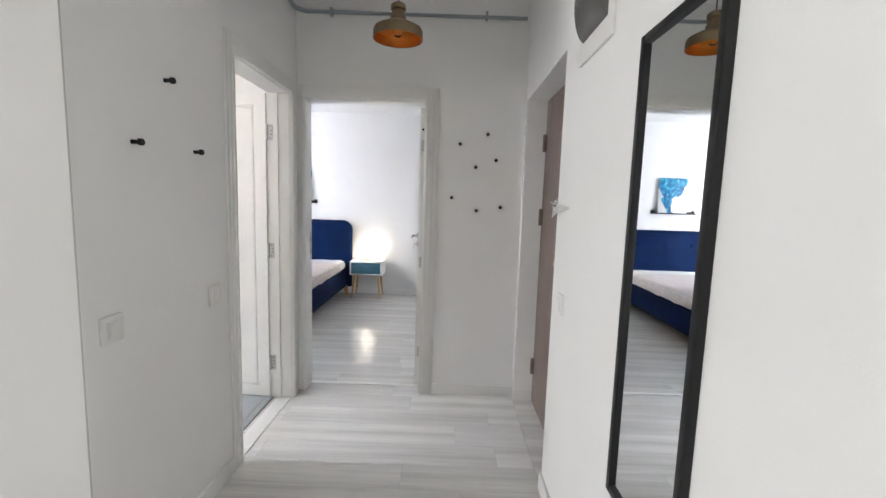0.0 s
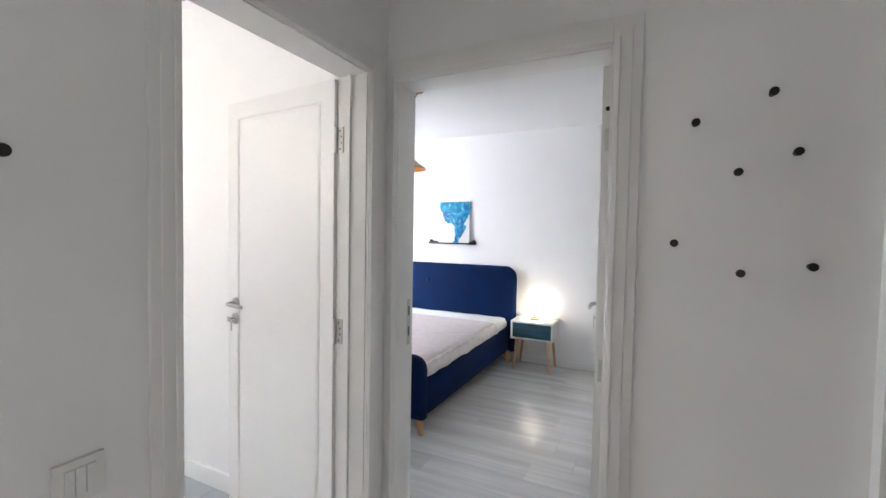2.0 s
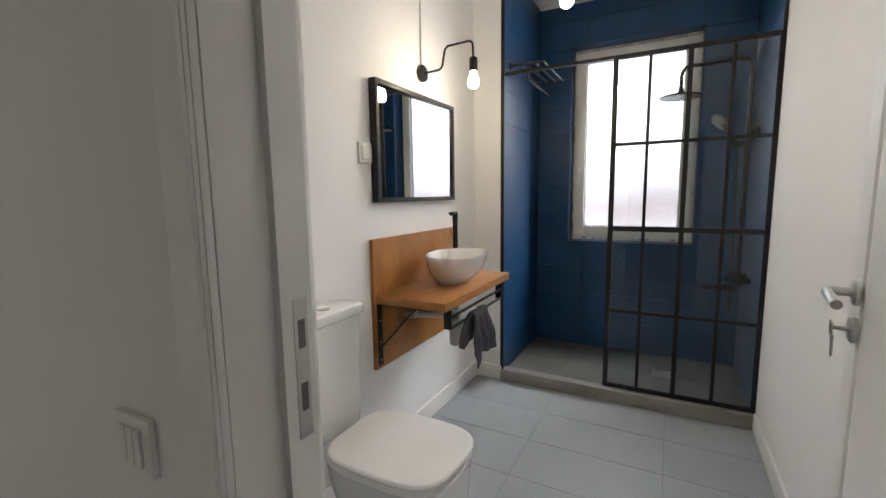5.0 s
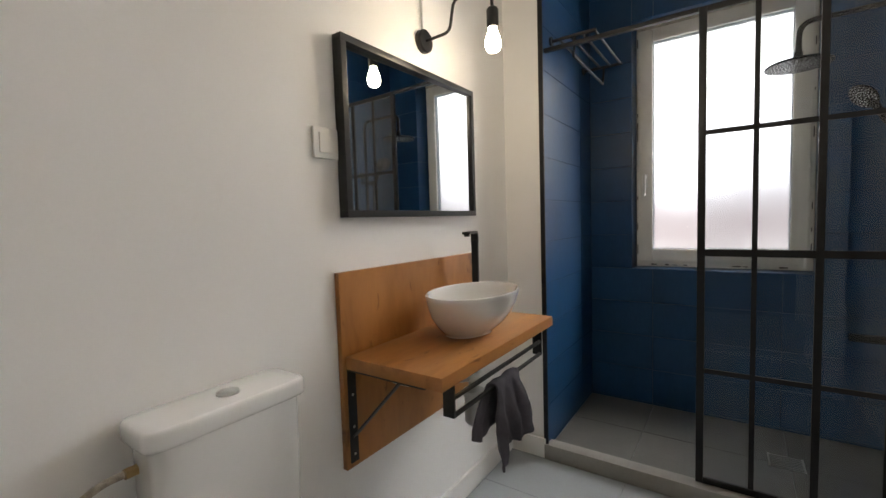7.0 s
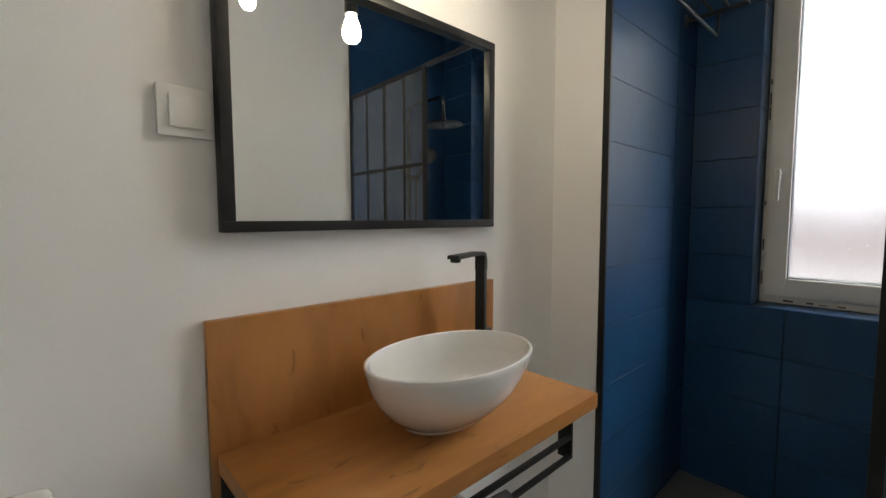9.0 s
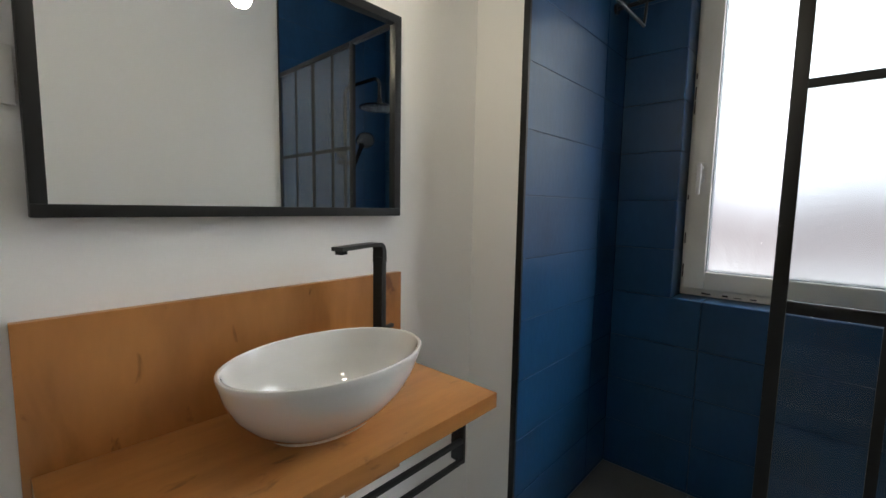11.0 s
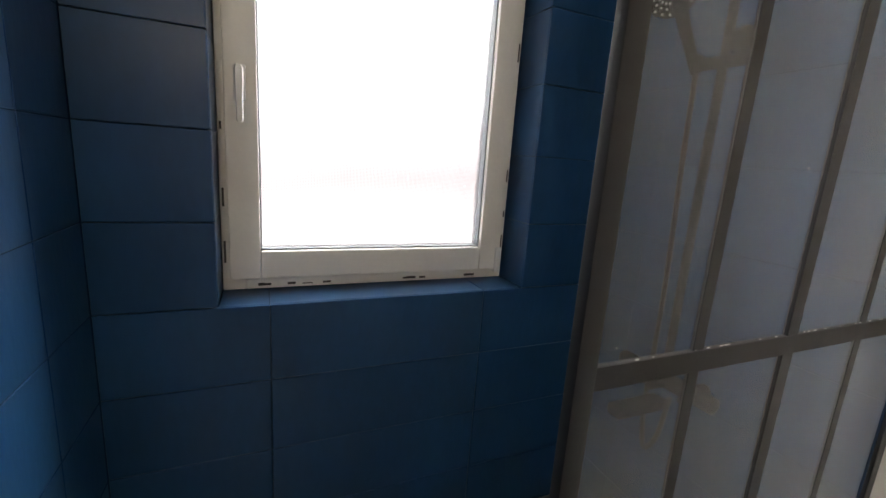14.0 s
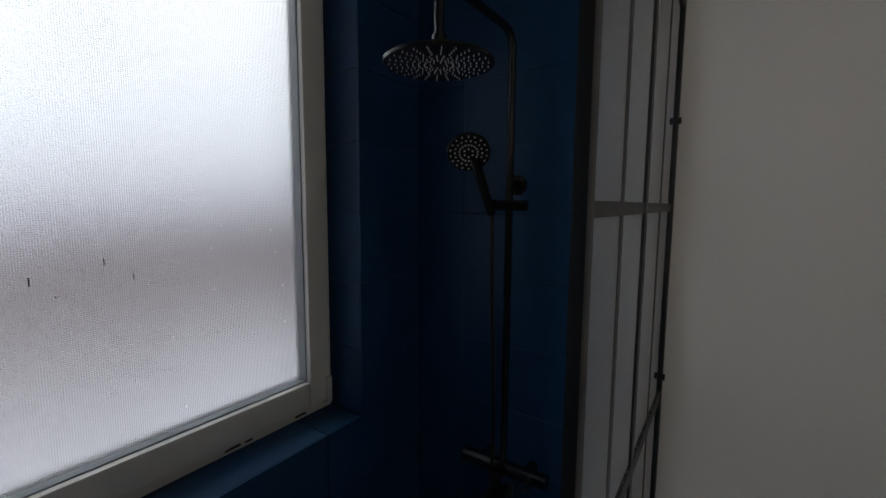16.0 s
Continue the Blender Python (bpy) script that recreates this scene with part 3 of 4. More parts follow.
# bedroom door, opened into the bedroom
door_2 = thing("door_2", "white bedroom door standing open", "door", kind="structure")
part("jamb", boxes((0.03, 0.052, 3.9995, 4.1305, 0, 2.025), (0.858, 0.88, 3.9995, 4.1305, 0, 2.025), (0.03, 0.88, 3.9995, 4.1305, 2.025, 2.05)), M["gloss_white"], door_2)
part("architrave", architrave(bmesh.new(), "x", 4.0, -1, 0.045, 0.866, 2.033, 0.085, 0.044), M["gloss_white"], door_2)
part("architrave", architrave(bmesh.new(), "x", 4.13, 1, 0.045, 0.866, 2.033, 0.075), M["gloss_white"], door_2)
leaf2 = part("leaf", leaf_mesh(0.80, 2.02, 0.04), M["gloss_white"], door_2)
lever(1, (0.74, 0.04, 1.06), leaf2, -1)
leaf2.matrix_basis = pose(0.861, 4.137, 0, 0, 0, 94)
for z in (0.26, 0.93, 1.76):
    part("hinge", boxes((0.833, 0.850, 4.134, 4.1365, z - .04, z + .04), (0.8565, 0.8579, 4.10, 4.13, z - .045, z + .045), bevel=0.0006), M["steel"], door_2, "steel butt hinge")
part("screw_cover", taper((0.84, 4.136, 1.87), (0.84, 4.132, 1.87), 0.008, 0.008), M["black"], door_2)
part("strike_plate", boxes((0.052, 0.0535, 4.09, 4.115, 0.93, 1.13)), M["steel"], door_2)
part("strike_slot", boxes((0.0536, 0.0542, 4.096, 4.109, 1.06, 1.10), (0.0536, 0.0542, 4.096, 4.109, 0.97, 1.01)), M["joint"], door_2)
part("threshold", one(0.052, 0.858, 4.105, 4.135, -0.002, 0.005, bevel=0.001), M["gloss_white"], door_2, "white threshold strip")

# entrance door in its recess
door_3 = thing("door_3", "closed brown wood-look entrance door with dusty marks", "door", kind="structure")
entry_leaf = part("leaf", one(1.66, 1.72, 3.022, 3.948, 0.004, 2.043, bevel=0.004), M["entry"], door_3)
for z in (0.26, 1.29, 1.77):
    bm = one(1.640, 1.660, 3.905, 3.946, z - 0.05, z + 0.05, bevel=0.003)
    taper((1.648, 3.925, z - .055), (1.648, 3.925, z + .055), 0.010, 0.010, bm=bm)
    part("hinge", bm, M["entry"], door_3, "brown painted door hinge")
part("peephole", lathe([(0, 0), (0.016, 0), (0.016, 0.004), (0.010, 0.007), (0, 0.006)], (1.66, 3.49, 1.60), 24, Matrix.Rotation(radians(-90), 4, "Y")), M["steel"], door_3)
part("handle", tube([(1.66, 3.10, 1.045), (1.605, 3.10, 1.045), (1.605, 3.26, 1.055), (1.605, 3.305, 1.07)], 0.011, bend=0.02), M["steel"], door_3, "steel lever handle")
part("handle_plate", one(1.652, 1.66, 3.075, 3.125, 0.90, 1.14, bevel=0.003), M["steel"], door_3)


# ---- hall things ----
def peg(at, way):
    """Round black wall peg with a wider head."""
    d = Vector(way)
    turn = Vector((0, 0, 1)).rotation_difference(d).to_matrix().to_4x4()
    ob = thing("wall_peg", "small round black wooden wall peg", "wall hook", group="wall pegs", at=at)
    part("stem", lathe([(0, 0.0), (0.0075, 0.0), (0.0064, 0.022), (0, 0.022)], turn=turn, seg=20), M["black"], ob)
    part("head", lathe([(0, 0.022), (0.0098, 0.022), (0.0114, 0.0245), (0.0114, 0.034), (0.010, 0.0365), (0, 0.0365)], turn=turn, seg=24), M["black"], ob)
    return ob


for y, z in ((2.488, 1.538), (2.662, 1.778), (2.827, 1.543)):
    peg((0, y, z), (1, 0, 0))
for x, z in ((1.099, 1.757), (1.282, 1.824), (1.384, 1.345), (1.054, 1.401), (1.223, 1.319), (1.208, 1.607), (1.342, 1.656)):
    peg((x, 4.0, z), (0, -1, 0))


def switch(name, at, turn, keys=2, size=0.086):
    """Flush square switch: plate and rockers, facing local -y."""
    ob = thing(name, "white square wall light switch", "light switch", at=at)
    ob.rotation_euler.z = radians(turn)
    h = size / 2
    part("plate", one(-h, h, -0.011, 0, -h, h, bevel=0.004), M["plastic"], ob)
    w = size * 0.62 / keys
    for i in range(keys):
        x0 = -w * keys / 2 + i * w
        part("rocker", one(x0 + 0.0008, x0 + w - 0.0008, -0.0155, -0.010, -h * 0.64, h * 0.64, bevel=0.002), M["plastic"], ob)
    return ob


switch("light_switch", (0, 2.356, 0.95), 90, 1)
switch("light_switch", (0, 2.934, 0.927), 90, 3)
switch("light_switch", (1.53, 2.86, 0.96), -90, 1)
switch("light_switch", (-1.181, 2.41, 1.448), 180, 1, 0.088)

# breaker panel, half hidden above
panel = thing("breaker_panel", "white breaker panel with a smoked grey curved cover", "electrical panel")
part("frame", one(1.518, 1.53, 2.46, 2.79, 1.90, 2.30, bevel=0.004), M["plastic"], panel)
cover = tube([(1.53, 2.50, 2.11), (1.53, 2.745, 2.11)], 0.14, 40)
bmesh.ops.scale(cover, vec=(0.36, 1, 1), space=Matrix.Translation((-1.525, 0, 0)), verts=cover.verts[:])
part("cover", cover, M["smoked"], panel, "smoked grey curved plastic cover")
# loose wires
wires = thing("loose_wires", "bundle of loose white wires sticking out of wall", "wires")
for i in range(5):
    pts, y, z = [(1.53, 2.835 + 0.004 * i, 1.365)], 2.85, 1.365
    for k in range(5):
        y, z = y + random.uniform(0.004, 0.034), z + random.uniform(-0.024, 0.014)
        pts.append((1.505 - random.uniform(0, 0.022), y, z))
    part("wire", tube(pts, 0.0032, 8, 0.012), M["cable"], wires)

# tall framed mirror
mir = thing("tall_mirror", "tall wall mirror with a wide black wooden frame", "mirror")
FY0, FY1, FZ0, FZ1, FW = 1.868, 2.215, 0.588, 1.800, 0.021
part("frame", boxes((1.509, 1.5295, FY0, FY0 + FW, FZ0, FZ1), (1.509, 1.5295, FY1 - FW, FY1, FZ0, FZ1), (1.509, 1.5295, FY0 + FW, FY1 - FW, FZ0, FZ0 + FW), (1.509, 1.5295, FY0 + FW, FY1 - FW, FZ1 - FW, FZ1), bevel=0.002),
     M["black"], mir)
part("glass", one(1.519, 1.525, FY0 + FW * .9, FY1 - FW * .9, FZ0 + FW * .9, FZ1 - FW * .9), M["mirror"], mir, "silvered mirror glass")

# surface conduit
cond = thing("conduit", "grey plastic surface conduit clipped under the ceiling", "conduit")
part("pipe", tube([(0.022, 3.2, 2.572), (0.022, 3.93, 2.572)], 0.011, 16), M["grey_plastic"], cond)
part("pipe", tube([(0.07, 3.978, 2.572), (1.505, 3.978, 2.560)], 0.011, 16), M["grey_plastic"], cond)
part("elbow", tube([(0.022, 3.88, 2.572), (0.022, 3.93, 2.572), (0.07, 3.978, 2.572), (0.115, 3.978, 2.572)], 0.0135, 16), M["grey_plastic"], cond)
for x in (0.236, 1.243):
    part("clip", boxes((x - 0.008, x + 0.008, 3.963, 4.0, 2.545, 2.595), bevel=0.003), M["grey_plastic"], cond)


def pendant(at, top, radius, outer, inner, label, cone=False):
    """Metal pendant shade hung on a cord; at is the rim's centre."""
    ob = thing("pendant_lamp", label, "pendant lamp", at=at)
    r = radius
    if cone:
        prof = [(r, 0), (r * 0.98, 0.012), (r * 0.55, 0.055), (r * 0.24, 0.10), (r * 0.16, 0.14), (0.012, 0.16)]
    else:
        prof = [(r, 0), (r * 1.0, 0.035), (r * 0.95, 0.048), (r * 0.62, 0.068), (r * 0.36, 0.082), (r * 0.30, 0.105), (r * 0.255, 0.115), (r * 0.25, 0.128), (r * 0.31, 0.135), (r * 0.31, 0.152), (r * 0.25, 0.160), (0.008, 0.163)]
    part("shade", lathe(prof, seg=56), outer, ob)
    part("lining", lathe([(max(a - 0.003, 0.004), h - 0.003 + (0.003 if i == 0 else 0)) for i, (a, h) in enumerate(prof[:6])], seg=56), inner, ob, "shiny copper-orange inside of the shade")
    part("bulb", lathe([(0.0, 0.008), (0.014, 0.012), (0.026, 0.028), (0.030, 0.045), (0.022, 0.07), (0.013, 0.085), (0.013, 0.10)], seg=24), M["bulb_glass"], ob, "clear unlit bulb")
    part("cord", tube([(0, 0, prof[-1][1]), (0, 0, top - at[2] - 0.03)], 0.003, 8), M["black"], ob)
    part("canopy", lathe([(0.0, -0.035), (0.03, -0.033), (0.05, -0.012), (0.05, 0), (0, 0)], (0, 0, top - at[2]), 28), outer, ob)
    return ob


pendant((0.768, 3.225, 2.142), CEIL, 0.118, M["bronze"], M["copper"], "bronze metal pendant lamp with an orange copper inside")

# ---- bedroom ----
pend2 = pendant((-0.815, 5.52, 1.935), 2.56, 0.155, M["brass"], M["copper"], "brass cone pendant lamp over the bed", True)
part("swag_cable", tube([(0.115, -0.04, 0.60), (0.08, -0.03, 0.56), (0.03, -0.01, 0.57), (0, 0, 0.62)], 0.003, 8, 0.03), M["black"], pend2)
part("canopy", lathe([(0.0, -0.035), (0.03, -0.033), (0.05, -0.012), (0.05, 0), (0, 0)], (0.115, -0.04, 0.625), 28), M["brass"], pend2)
bed = thing("bed", "royal blue velvet double bed with rounded button headboard", "bed")
BX0, BX1, BY0, BY1 = -2.06, -0.382, 5.045, 7.13
part("headboard", rounded_slab(BX0 - 0.02, BX1 + 0.05, 0.12, 1.06, BY1 - 0.10, BY1, 0.13, edge=0.025), M["velvet"], bed)
for z in (0.86,):
    for i in range(4):
        part("button", lathe([(0, 0), (0.024, 0.001), (0.018, 0.010), (0, 0.013)], (BX0 + 0.27 + i * 0.38, BY1 - 0.101, z), 16, Matrix.Rotation(radians(90), 4, "X")), M["velvet"], bed)
part("footboard", rounded_slab(BX0, BX1, 0.12, 0.555, BY0, BY0 + 0.085, 0.10, edge=0.022), M["velvet"], bed)
part("side_rail", one(BX1 - 0.065, BX1 - 0.012, BY0 + 0.08, BY1 - 0.09, 0.125, 0.385, bevel=0.015), M["velvet"], bed)
part("side_rail", one(BX0 + 0.012, BX0 + 0.065, BY0 + 0.08, BY1 - 0.09, 0.125, 0.385, bevel=0.015), M["velvet"], bed)
part("slat_base", one(BX0 + 0.06, BX1 - 0.06, BY0 + 0.08, BY1 - 0.1, 0.24, 0.29), M["legwood"], bed)
for x, y, dx in ((BX1 - 0.05, BY0 + 0.04, 0.02), (BX0 + 0.05, BY0 + 0.04, -0.02), (BX1 - 0.03, BY1 - 0.10, 0.025), (BX0 + 0.05, BY1 - 0.10, -0.02)):
    part("leg", taper((x + dx, y - 0.0, 0), (x, y, 0.13), 0.018, 0.034), M["legwood"], bed, "tapered light wooden leg")
def draped(x0, x1, y0, y1, low, top, edge, cuts=40, swell=0.006):
    """A soft cover: a sagging top, rounded shoulders and a rumpled skirt with an uneven hem."""
    bm = bmesh.new()
    prof = ((0.0, low), (0.004, low + (top - low) * 0.5), (0.010, top - edge), (0.030, top - edge * 0.35), (0.065, top))
    loops = []
    for inset, z in prof:
        loop = []
        for side in range(4):
            for i in range(cuts):
                f = i / cuts
                a, b, c, d = x0 + inset, x1 - inset, y0 + inset, y1 - inset
                x, y = ((a + (b - a) * f, c), (b, c + (d - c) * f), (b - (b - a) * f, d), (a, d - (d - c) * f))[side]
                k = noise.noise((x * 9, y * 9, 2.0)) + 0.6 * noise.noise((x * 23, y * 23, 5.0))
                out = swell * k * (1.6 if inset < 0.02 else 0.3)
                ox, oy = ((0, -1), (1, 0), (0, 1), (-1, 0))[side]
                drop = 0.020 * noise.noise((x * 5, y * 5, 9.0)) if z == low else 0.0
                loop.append(Vector((x + ox * out, y + oy * out, z + drop + (0.004 * k if z > top - edge else 0))))
        loops.append(loop)
    return rings(bm, loops)


mattress = thing("mattress", "bare mattress with a rumpled pale pinkish cover on the bed", "mattress")
part("border", one(BX0 + 0.045, BX1 - 0.040, BY0 + 0.090, BY1 - 0.105, 0.29, 0.495, bevel=0.03), M["mattress_white"], mattress, "white quilted mattress side")
part("cover", draped(BX0 + 0.030, BX1 - 0.022, BY0 + 0.086, BY1 - 0.42, 0.392, 0.508, 0.05), M["mattress"], mattress, "rumpled pinkish cover")
part("white_band", draped(BX0 + 0.036, BX1 - 0.030, BY1 - 0.424, BY1 - 0.102, 0.40, 0.506, 0.045, 24), M["mattress_white"], mattress, "white band near the headboard")

night = thing("nightstand", "white nightstand with teal drawer and slanted wooden legs", "nightstand")
NX0, NX1, NY0, NY1, NZ0, NZ1 = -0.298, 0.140, 6.79, 7.13, 0.330, 0.520
part("body", boxes((NX0, NX1, NY0, NY1, NZ1 - 0.018, NZ1), (NX0, NX1, NY0, NY1, NZ0, NZ0 + 0.018), (NX0, NX0 + 0.018, NY0, NY1, NZ0 + .018, NZ1 - .018), (NX1 - 0.018, NX1, NY0, NY1, NZ0 + .018, NZ1 - .018),
                   (NX0 + .018, NX1 - .018, NY1 - 0.01, NY1, NZ0 + .018, NZ1 - .018), bevel=0.003), M["gloss_white"], night)
drawer = part("drawer", boxes(*[(NX0 + 0.021, NX1 - 0.021, NY0 + 0.004, NY0 + 0.03, NZ0 + 0.021 + i * 0.0495, NZ0 + 0.0685 + i * 0.0495) for i in range(3)], bevel=0.003), M["teal"], night, "teal ribbed drawer front")
part("pull", one(-0.11, -0.03, NY0 - 0.001, NY0 + 0.006, NZ1 - 0.036, NZ1 - 0.024, bevel=0.003), M["black"], drawer)
for sx, sy in ((0, 0), (1, 0), (0, 1), (1, 1)):
    x, y = (NX0 + 0.06, NX1 - 0.06)[sx], (NY0 + 0.05, NY1 - 0.05)[sy]
    part("leg", taper((x + (sx - .5) * 0.07, y + (sy - .5) * 0.05, 0), (x, y, NZ0), 0.010, 0.017), M["legwood"], night, "slanted turned wooden leg")
lamp = thing("table_lamp", "small lit table lamp with brass base on nightstand", "table lamp", at=(-0.085, 6.96, NZ1))
part("base", lathe([(0, 0), (0.05, 0), (0.052, 0.008), (0.046, 0.016), (0.016, 0.022), (0.013, 0.045), (0, 0.045)], seg=36), M["brass"], lamp)
part("globe", lathe([(0.012, 0.040), (0.035, 0.050), (0.058, 0.075), (0.066, 0.105), (0.058, 0.135), (0.035, 0.160), (0.0, 0.170)], seg=36), M["opal_on"], lamp, "glowing white globe")

shelf = thing("picture_ledge", "narrow black picture ledge on bedroom wall", "shelf")
part("tray", boxes((-1.44, -0.845, 7.075, 7.148, 1.290, 1.302), (-1.44, -0.845, 7.136, 7.149, 1.302, 1.325), (-1.44, -0.845, 7.072, 7.080, 1.290, 1.308), bevel=0.001), M["black"], shelf)
part("end_stop", one(-0.875, -0.848, 7.10, 7.136, 1.302, 1.342, bevel=0.002), M["black"], shelf)
part("end_stop", one(-1.437, -1.410, 7.10, 7.136, 1.302, 1.342, bevel=0.002), M["black"], shelf)
paint = thing("painting", "abstract blue pour painting on white canvas", "painting", at=(-1.118, 7.105, 1.302))
canvas = one(-0.20, 0.20, -0.009, 0.009, 0, 0.49, bevel=0.002)
part("canvas", spin(canvas, -3.0, (0, 0, 0), "X"), M["painting"], paint)

# ---- bathroom window ----
win = thing("window_1", "white plastic tilt window with frosted ribbed glass", "window", kind="structure")


def ring_frame(x0, x1, y0, y1, z0, z1, w, bevel=0.004):
    return boxes((x0, x1, y0, y0 + w, z0, z1), (x0, x1, y1 - w, y1, z0, z1), (x0, x1, y0 + w, y1 - w, z0, z0 + w), (x0, x1, y0 + w, y1 - w, z1 - w, z1), bevel=bevel)


part("plaster_seal", ring_frame(-3.365, -3.318, 2.8602, 3.7278, 0.8892, 2.3648, 0.05, 0.0), M["rough_plaster"], win, "rough plaster round the frame")
part("window_frame", ring_frame(-3.363, -3.298, 2.8625, 3.7225, 0.8915, 2.352, 0.058), M["pvc"], win)
sash = part("sash", ring_frame(-3.355, -3.280, 2.880, 3.704, 0.924, 2.342, 0.077, 0.007), M["pvc"], win)
part("gasket", ring_frame(-3.342, -3.2965, 2.955, 3.629, 0.999, 2.267, 0.006, 0.001), M["grey_plastic"], sash)
pane = part("pane", one(-3.327, -3.321, 2.960, 3.624, 1.004, 2.262), M["frosted"], sash, "frosted ribbed glass pane")
pane.visible_shadow = False
specks = bmesh.new()
for i in range(26):
    y, z, h = random.uniform(2.98, 3.60), random.uniform(1.03, 1.50), random.uniform(0.002, 0.012) * random.uniform(0.4, 1.6)
    box(specks, -3.3208, -3.3202, y, y + random.uniform(0.0012, 0.003), z, z + h)
part("paint_specks", specks, M["plastic"], pane, "small white paint specks on the glass")
hd = one(-3.281, -3.271, 2.903, 2.931, 1.385, 1.470, bevel=0.004)
taper((-3.272, 2.917, 1.447), (-3.238, 2.917, 1.447), 0.010, 0.008, 18, bm=hd)
rings(hd, [[Vector((-3.236 - o, 2.917 + w * c, z)) for c, o in ((-1, 0), (-0.7, -0.007), (0.7, -0.007), (1, 0), (0.7, 0.006), (-0.7, 0.006))] for z, w in ((1.462, 0.006), (1.455, 0.0105), (1.43, 0.0105), (1.36, 0.008), (1.337, 0.0085), (1.332, 0.005))])
part("window_handle", hd, M["plastic"], sash, "white plastic window handle")
part("hinge_cover", one(-3.294, -3.273, 3.684, 3.706, 0.915, 1.0, bevel=0.004), M["plastic"], sash)
part("head_filler", one(-3.352, -3.290, 2.868, 3.719, 2.345, 2.364), M["rough_plaster"], win, "rough unpainted filler above the frame")
for i in range(16):
    z, y = random.uniform(0.95, 2.25), random.choice((2.867, 3.712))
    part("print_mark", one(-3.2982, -3.2974, y, y + 0.005, z, z + random.uniform(0.015, 0.06)), M["print"], win)
for i in range(9):
    y = random.uniform(2.92, 3.62)
    part("print_mark", one(-3.2982, -3.2974, y, y + random.uniform(0.012, 0.04), 0.900, 0.903 + random.uniform(0, .005)), M["print"], win)

# ---- shower screen ----
SX, SY0, SY1, SZ0, SZ1 = -2.385, 3.255, 4.018, 0.077, 2.03
screen = thing("shower_screen", "black grid-framed clear glass shower screen", "shower screen")
T, B = 0.008, 0.0055
part("frame", boxes((SX - T, SX + T, SY0, SY0 + .028, SZ0, SZ1), (SX + .001, SX + .0085, SY1 - .012, SY1, SZ0, SZ1),
                    (SX - T, SX + T, SY0 + .028, SY1 - .012, SZ0, SZ0 + .026), (SX - T, SX + T, SY0 + .028, SY1 - .012, SZ1 - .024, SZ1), bevel=0.0015), M["black"], screen)
H, W = SZ1 - SZ0, SY1 - SY0
ym, zm = SY0 + W * 0.5, SZ0 + H * 0.5
part("bar", one(SX - B, SX + B, ym - .012, ym + .012, SZ0 + .026, SZ1 - .024), M["black"], screen)
part("bar", one(SX - B - .0004, SX + B + .0004, SY0 + .028, SY1 - .012, zm - .014, zm + .014), M["black"], screen)
for k in (0.25, 0.75):
    ym, zm = SY0 + W * k, SZ0 + H * k
    part("bar", one(SX - .0048, SX + .0036, ym - .009, ym + .009, SZ0 + .026, SZ1 - .024), M["black"], screen)
    part("bar", one(SX - .0051, SX + .0039, SY0 + .028, SY1 - .012, zm - .0135, zm + .0055), M["black"], screen)
gl = part("glass", one(SX - .003, SX + .003, SY0 + .010, SY1 - .010, SZ0 + .010, SZ1 - .010), M["glass"], screen, "clear glass pane")
gl.visible_shadow = False
beads = bmesh.new()
for i in range(34):
    y = random.uniform(SY0 + .026, SY1 - .03)
    w, h = random.uniform(.0015, .006), random.uniform(.0006, .0014)
    z = SZ0 + H * 0.5 + random.choice((.0142, .0142, -.0142 - h))
    box(beads, SX + .0030, SX + .0036, y, y + w, z, z + h)
for i in range(26):
    y, z, w = random.uniform(SY0 + .03, SY1 - .03), random.uniform(0.5, 1.9), random.uniform(.0006, .0013)
    box(beads, SX + .0030, SX + .0034, y, y + w, z, z + w * random.uniform(1, 2.5))
tagged(part("sealant_specks", beads, M["plastic"], gl, "small white sealant specks on the glass"), kind="stuff")
for z in (1.746, 1.105, 0.45):
    part("clamp", taper((SX + .008, SY1 - .008, z), (SX + .015, SY1 - .008, z), 0.008, 0.008, 18), M["black"], screen, "small round fixing")
stab = boxes((SX - .012, SX + .012, 2.612, SY0, SZ1 - .018, SZ1), bevel=0.002)
part("stabiliser_bar", stab, M["black"], screen, "black bar to the opposite wall")

# ---- shower set on the tiled wall ----
PX, PY = -2.79, 3.955
shower = thing("shower_column", "matt black rain shower column with hand shower", "shower set")
part("riser", tube([(PX, PY, 0.76), (PX, PY, 2.02), (PX - .005, 3.60, 2.02), (PX - .005, 3.60, 1.90)], 0.011, 16, 0.06), M["black_shiny"], shower)
head = part("rain_head", lathe([(0, 0.062), (0.016, 0.060), (0.016, 0.034), (0.05, 0.024), (0.112, 0.012), (0.120, 0.006), (0.118, 0.0), (0, 0.0)], (PX - .005, 3.60, 1.838), 56), M["black_shiny"], shower)
dots = bmesh.new()
for ringi in range(1, 9):
    k = 8 if ringi == 1 else 24
    for i in range(k):
        a = 2 * math.pi * (i + 0.5 * (ringi > 4)) / k
        r = 0.0125 * ringi + 0.006
        taper((PX - .005 + r * math.cos(a), 3.60 + r * math.sin(a), 1.8385), (PX - .005 + r * math.cos(a), 3.60 + r * math.sin(a), 1.835), 0.0014, 0.0011, 6, bm=dots) if r < 0.112 else None
part("nozzles", dots, M["dot"], head, "pale rubber nozzles")
part("wall_bracket", tube([(PX, 4.012, 1.60), (PX, PY, 1.60)], 0.013, 16), M["black_shiny"], shower)
part("wall_rose", lathe([(0, 0), (0.03, 0), (0.03, 0.008), (0.02, 0.016), (0, 0.016)], (PX, 4.012, 1.60), 28, Matrix.Rotation(radians(90), 4, "X")), M["black_shiny"], shower)
